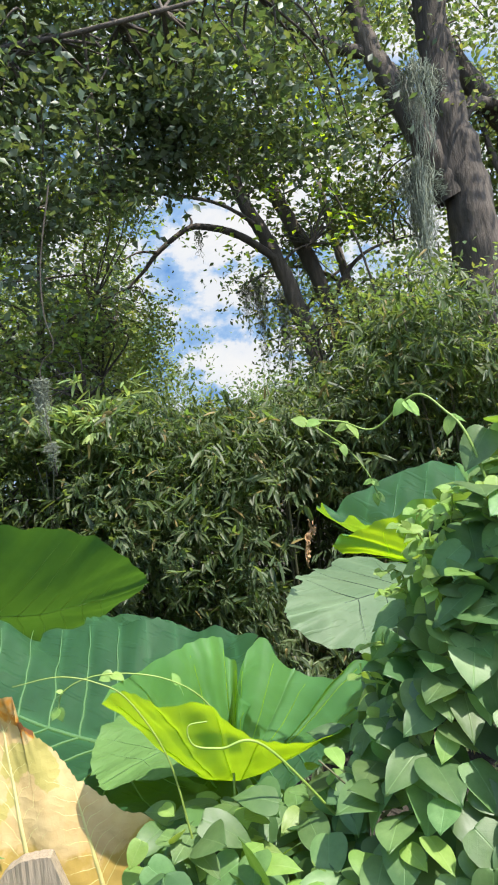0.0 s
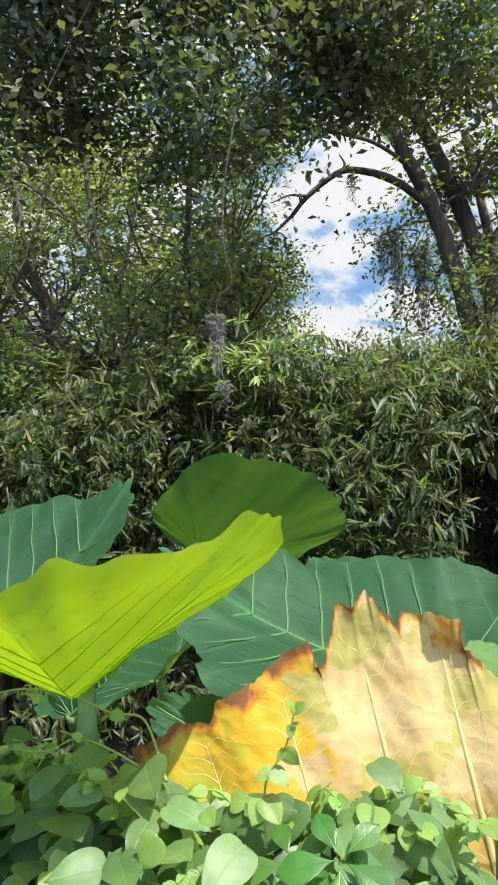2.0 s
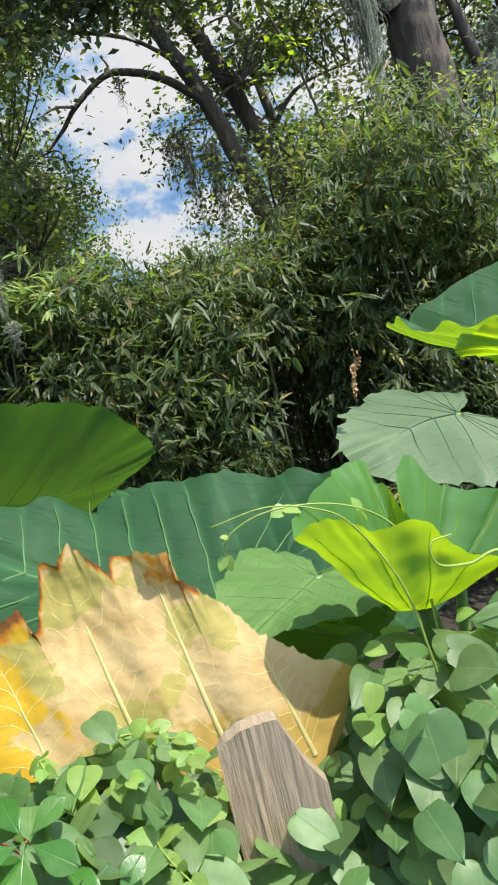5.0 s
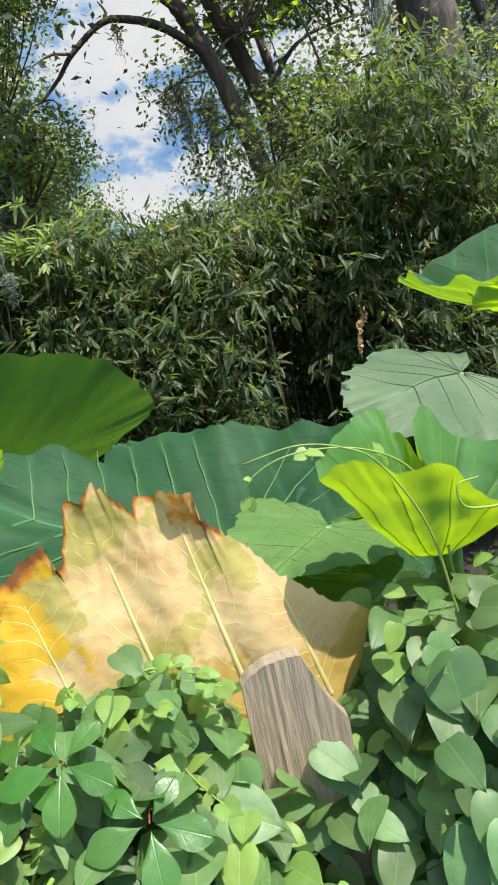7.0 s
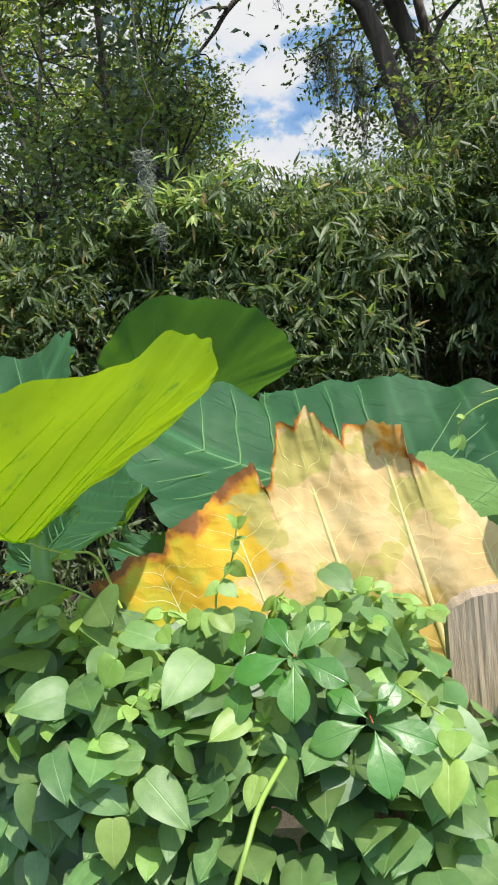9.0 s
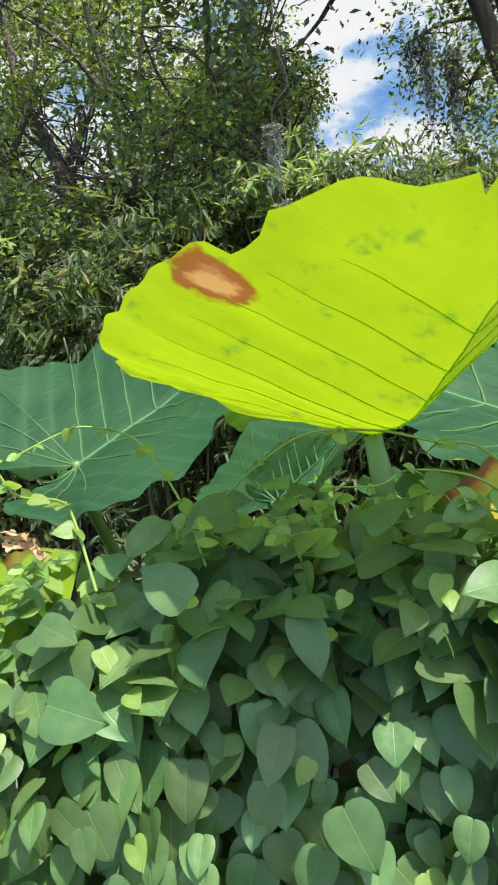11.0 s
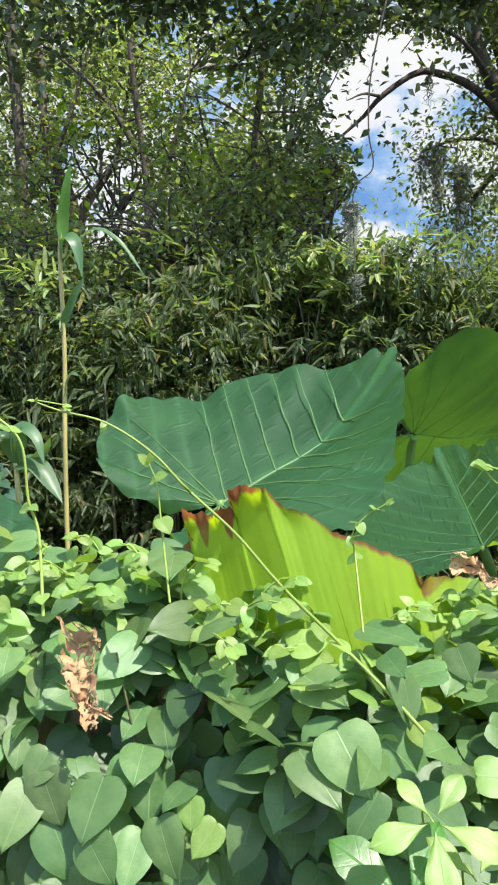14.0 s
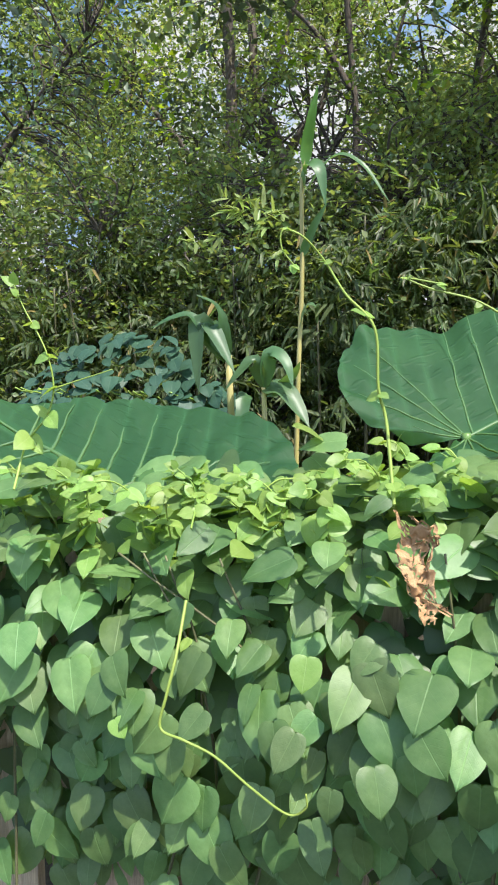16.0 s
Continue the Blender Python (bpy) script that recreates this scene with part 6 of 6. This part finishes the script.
tree("forked_tree", [(-2.62, 8.0, 0), (-2.58, 8.0, 1.6), (-2.53, 8.0, 2.6), (-2.54, 8.0, 2.88), (-2.60, 8.0, 3.2), (-2.71, 8.0, 3.475), (-2.81, 8.0, 3.7), (-2.9, 8.1, 4.8)], 0.13, 0.035,
     [([(-2.54, 8.0, 2.86), (-2.48, 8.0, 3.08), (-2.40, 8.0, 3.22), (-2.22, 8.0, 3.46), (-2.13, 8.0, 3.60), (-2.0, 8.0, 4.2)], 0.065), ([(-2.3, 8.0, 3.36), (-2.28, 8.0, 3.6), (-2.33, 8.0, 4.0)], 0.022),
      ([(-2.60, 8.0, 3.2), (-2.9, 8.0, 3.5), (-3.2, 7.9, 4.0)], 0.028), ([(-2.54, 8.0, 2.75), (-2.75, 7.9, 3.0), (-2.9, 7.8, 3.3)], 0.02)],
     sprays(60, ((-3.2, 7.7, 3.5), (-1.6, 8.5, 5.0)), nr), 0.16, 46, (0.034, 0.062), 8, "tree with forked dark trunk and crooked boughs", M_TREE_SUNLIT)
# overhanging broad-leaved branches, with unseen high sprays added to shade the thicket below
tree("broadleaf_tree", [(-4.9, 4.3, 0), (-4.8, 4.3, 2.0), (-4.7, 4.3, 3.4), (-4.6, 4.3, 5.0)], 0.12, 0.06,
     [([(-4.7, 4.3, 3.2), (-3.4, 4.4, 3.9), (-2.0, 4.5, 4.3), (-0.7, 4.3, 4.3), (0.0, 4.0, 4.2), (0.9, 3.9, 4.3)], 0.035), ([(-4.7, 4.3, 3.3), (-3.8, 4.4, 3.6), (-2.6, 4.2, 3.8)], 0.03),
      ([(-4.65, 4.3, 4.0), (-3.0, 4.4, 4.9), (-1.2, 4.5, 5.0), (0.4, 4.0, 5.2)], 0.035)],
     np.concatenate([sprays(250, ((-1.6, 3.9, 3.5), (0.6, 5.0, 4.9)), nr), sprays(120, ((-4.5, 3.6, 5.2), (3.6, 6.0, 6.4)), nr), sprays(80, ((-1.2, 3.5, 4.9), (0.3, 5.4, 5.9)), nr), sprays(60, ((0.0, 3.9, 3.7), (1.6, 4.9, 4.8)), nr), sprays(34, ((-0.5, 4.3, 2.9), (0.12, 4.9, 3.6)), nr), sprays(70, ((-3.6, 4.0, 2.9), (-1.6, 5.0, 4.6)), nr)]),
     0.17, 66, (0.045, 0.082), 7, "broad-leaved tree with overhanging dark boughs", M_TREE_B)

tree("broadleaf_tree", [(-0.95, 5.9, 0), (-0.9, 5.9, 1.6), (-0.82, 5.9, 2.8), (-0.7, 5.9, 4.0)], 0.045, 0.02,
     [([(-0.86, 5.9, 2.2), (-0.5, 5.8, 2.7), (-0.2, 5.7, 2.95)], 0.018), ([(-0.82, 5.9, 2.6), (-1.1, 5.8, 3.1), (-1.2, 5.7, 3.5)], 0.018)],
     sprays(60, ((-1.1, 5.6, 1.9), (0.1, 6.3, 3.3)), nr), 0.14, 60, (0.035, 0.065), 17, "small broad-leaved tree with a dense crown", M_TREE)

# undergrowth in front of the trees
for k, (x, y, h, w) in enumerate(((-0.75, 5.0, 2.75, 0.55), (-1.7, 4.9, 2.6, 0.6), (-2.6, 5.0, 2.5, 0.6), (-3.4, 4.6, 2.4, 0.6), (-1.2, 5.5, 3.2, 0.7), (-2.2, 5.6, 3.1, 0.7), (-0.62, 5.7, 3.0, 0.4), (2.9, 5.0, 2.9, 0.5), (1.6, 5.3, 3.0, 0.4))):
    rng = np.random.default_rng(300 + k)
    c = np.stack([x + rng.normal(0, w * 0.55, 120), y + rng.normal(0, 0.3, 120), 0.4 + (h - 0.4) * rng.random(120) ** 0.8], 1)
    tree("leafy_shrub", [(x, y + 0.1, 0), (x + 0.05, y + 0.1, h * 0.4), (x, y + 0.1, h * 0.85)], 0.03, 0.012,
         [([(x, y + 0.1, h * 0.3), (x - w * 0.5, y, h * 0.6), (x - w * 0.8, y, h * 0.8)], 0.014), ([(x, y + 0.1, h * 0.35), (x + w * 0.5, y, h * 0.6), (x + w * 0.7, y, h * 0.85)], 0.014)],
         c, 0.14, 60, (0.032, 0.06), 400 + k, "leafy green shrub at the edge of the thicket", M_TREE_SUNLIT)

# lime-green young leaves on the boughs of the clearing
rng = np.random.default_rng(77)
young = thing("sapling", (1.9, 5.2, 0), "slim leaning sapling with scattered lime-green young leaves", "tree")
part("trunk", Geo().tube(spline([(1.9, 5.2, 0), (1.85, 5.2, 1.6), (1.72, 5.2, 2.7), (1.5, 5.15, 3.5), (1.05, 5.0, 4.3)], 8), 0.014, 0.005, 6), M_BARK, young)
part("limb", Geo().tube(spline([(1.2, 5.05, 4.05), (0.8, 5.1, 4.0), (0.4, 5.1, 3.85), (0.1, 5.1, 3.5)], 8), 0.006, 0.003, 5), M_BARK, young)
spots = np.concatenate([rng.uniform((0.0, 5.0, 3.3), (0.5, 5.2, 3.5), (3, 3)), rng.uniform((0.6, 4.9, 3.2), (1.6, 5.4, 4.4), (40, 3)), rng.normal((1.53, 5.18, 3.43), 0.05, (3, 3)), rng.normal((1.39, 5.2, 3.62), 0.04, (3, 3)), rng.uniform((-2.9, 4.6, 2.3), (-0.3, 5.4, 4.0), (90, 3))])
pos = np.repeat(spots, 7, 0) + rng.normal(0, 0.05, (len(spots) * 7, 3))
axes = turned(rng.normal(0, 1, (len(pos), 3)) * (1, 1, 0.5), rng.normal(0, 0.4, (len(pos), 3)) + np.array([0, -0.2, 0.8])) * rng.uniform(0.04, 0.085, len(pos))[:, None, None]
leaves = new("crown", scatter("crown", LEAF_V, LEAF_F, axes, pos, M_SPROUT, ORIGIN[young.name]))
leaves.parent = young
tagged(leaves, kind="stuff")

# the wood behind
rng = np.random.default_rng(88)
pos = np.concatenate([rng.uniform((-10, 9.0, 0.5), (-0.5, 11.0, 8.5), (52000, 3)), rng.uniform((1.9, 8.6, 0.5), (9, 10.5, 8.5), (6000, 3))])
pos = pos[np.array([noise.noise(Vector(q) * 0.9) + 0.6 * noise.noise(Vector(q) * 2.6) for q in pos]) > -0.30]
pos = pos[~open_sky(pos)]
pos = pos[~thin_place(pos) | (rng.random(len(pos)) < 0.25)]
axes = turned(rng.normal(0, 1, (len(pos), 3)) * (1, 1, 0.6), rng.normal(0, 0.5, (len(pos), 3)) + np.array([0, -0.3, 0.8])) * rng.uniform(0.09, 0.17, len(pos))[:, None, None]
tagged(new("far_wood", scatter("far_wood", LEAF_V, LEAF_F, axes, pos, M_TREE_B)), "dense dark green wood behind the thicket", "foliage", kind="stuff")

# far pale trees in the clearing
for k, (x, y, h, w) in enumerate(((0.6, 17.0, 3.0, 1.2), (2.4, 19.0, 3.9, 2.0), (-2.0, 20.0, 5.2, 2.4), (5.5, 18, 6.5, 2.5), (-6.5, 18, 7, 3), (-10.5, 17, 7, 3), (9.5, 17, 7.5, 3))):
    rng = np.random.default_rng(60 + k)
    ob = thing("far_tree", (x, y, 0), "distant pale green leafy tree", "tree", "far trees")
    part("trunk", Geo().tube(spline([(x, y, 0), (x + 0.1, y, h * 0.5), (x, y, h * 0.9)], 5), 0.12, 0.04, 8, 0.2), M_BARK, ob)
    c = rng.normal(0, 1, (150, 3)) * np.array([w * 0.5, w * 0.4, h * 0.17]) + np.array([x, y, h * 0.68])
    pos = np.repeat(c, 40, 0) + rng.normal(0, 0.28, (6000, 3))
    axes = turned(rng.normal(0, 1, (6000, 3)), rng.normal(0, 0.6, (6000, 3)) + np.array([0, 0, 0.8])) * rng.uniform(0.08, 0.16, 6000)[:, None, None]
    crown = new("crown", scatter("crown", LEAF_V, LEAF_F, axes, pos, M_FAR, ORIGIN[ob.name]))
    crown.parent = ob
    tagged(crown, kind="stuff")


# ---- hanging grey moss ----
def moss(x, y, z0, z1, wide, strands, seed, fine=0.0034):
    rng = random.Random(seed)
    ob = thing("hanging_moss", (x, y, z0), "grey-green moss hanging in long strands from a bough", "moss", "hanging moss")
    g = Geo()
    for k in range(int(strands * 1.3)):
        dx, dy = rng.gauss(0, wide), rng.gauss(0, wide * 0.7)
        a = z0 - abs(dx) * 0.8 - rng.random() * 0.12 * (z0 - z1)
        low = a - (z0 - z1) * rng.random() ** 0.8 * math.exp(-0.5 * (dx / wide) ** 2)
        sway = rng.gauss(0, 0.25) * wide
        pts = [(x + dx + sway * t * t + rng.gauss(0, 0.016), y + dy + rng.gauss(0, 0.016), a + (low - a) * t) for t in (0, 0.12, 0.25, 0.37, 0.5, 0.62, 0.75, 0.87, 1)]
        g.tube(spline(pts, 2), fine, fine * 0.35, 3)
    tagged(part("moss_fibre", g, M_MOSS, ob), kind="stuff")
    return ob


moss(-0.375, 3.80, 2.37, 2.02, 0.016, 80, 1, 0.0019)
moss(-0.345, 3.78, 2.04, 1.80, 0.010, 26, 10, 0.0016)
part("twig", Geo().tube(spline([(-0.22, 3.75, 3.3), (-0.30, 3.75, 2.92), (-0.31, 3.75, 2.66), (-0.285, 3.77, 2.5), (-0.37, 3.79, 2.37), (-0.335, 3.78, 1.86)], 8), 0.0045, 0.0025, 5), M_BARK,
     thing("bare_twig", (-0.22, 3.75, 3.3), "thin bare hanging twig", "twig"))
moss(2.02, 5.0, 3.75, 2.67, 0.065, 190, 2)
moss(2.12, 5.1, 4.5, 3.6, 0.08, 120, 3)
moss(2.90, 5.3, 3.15, 2.62, 0.07, 110, 4)
moss(3.08, 5.35, 3.45, 2.95, 0.07, 90, 9)
moss(1.10, 8.1, 3.80, 2.75, 0.055, 80, 5)
moss(1.36, 8.15, 3.65, 2.45, 0.05, 80, 6)
moss(0.95, 8.1, 3.74, 3.15, 0.04, 40, 7)
moss(0.50, 6.05, 3.72, 3.40, 0.02, 14, 8)
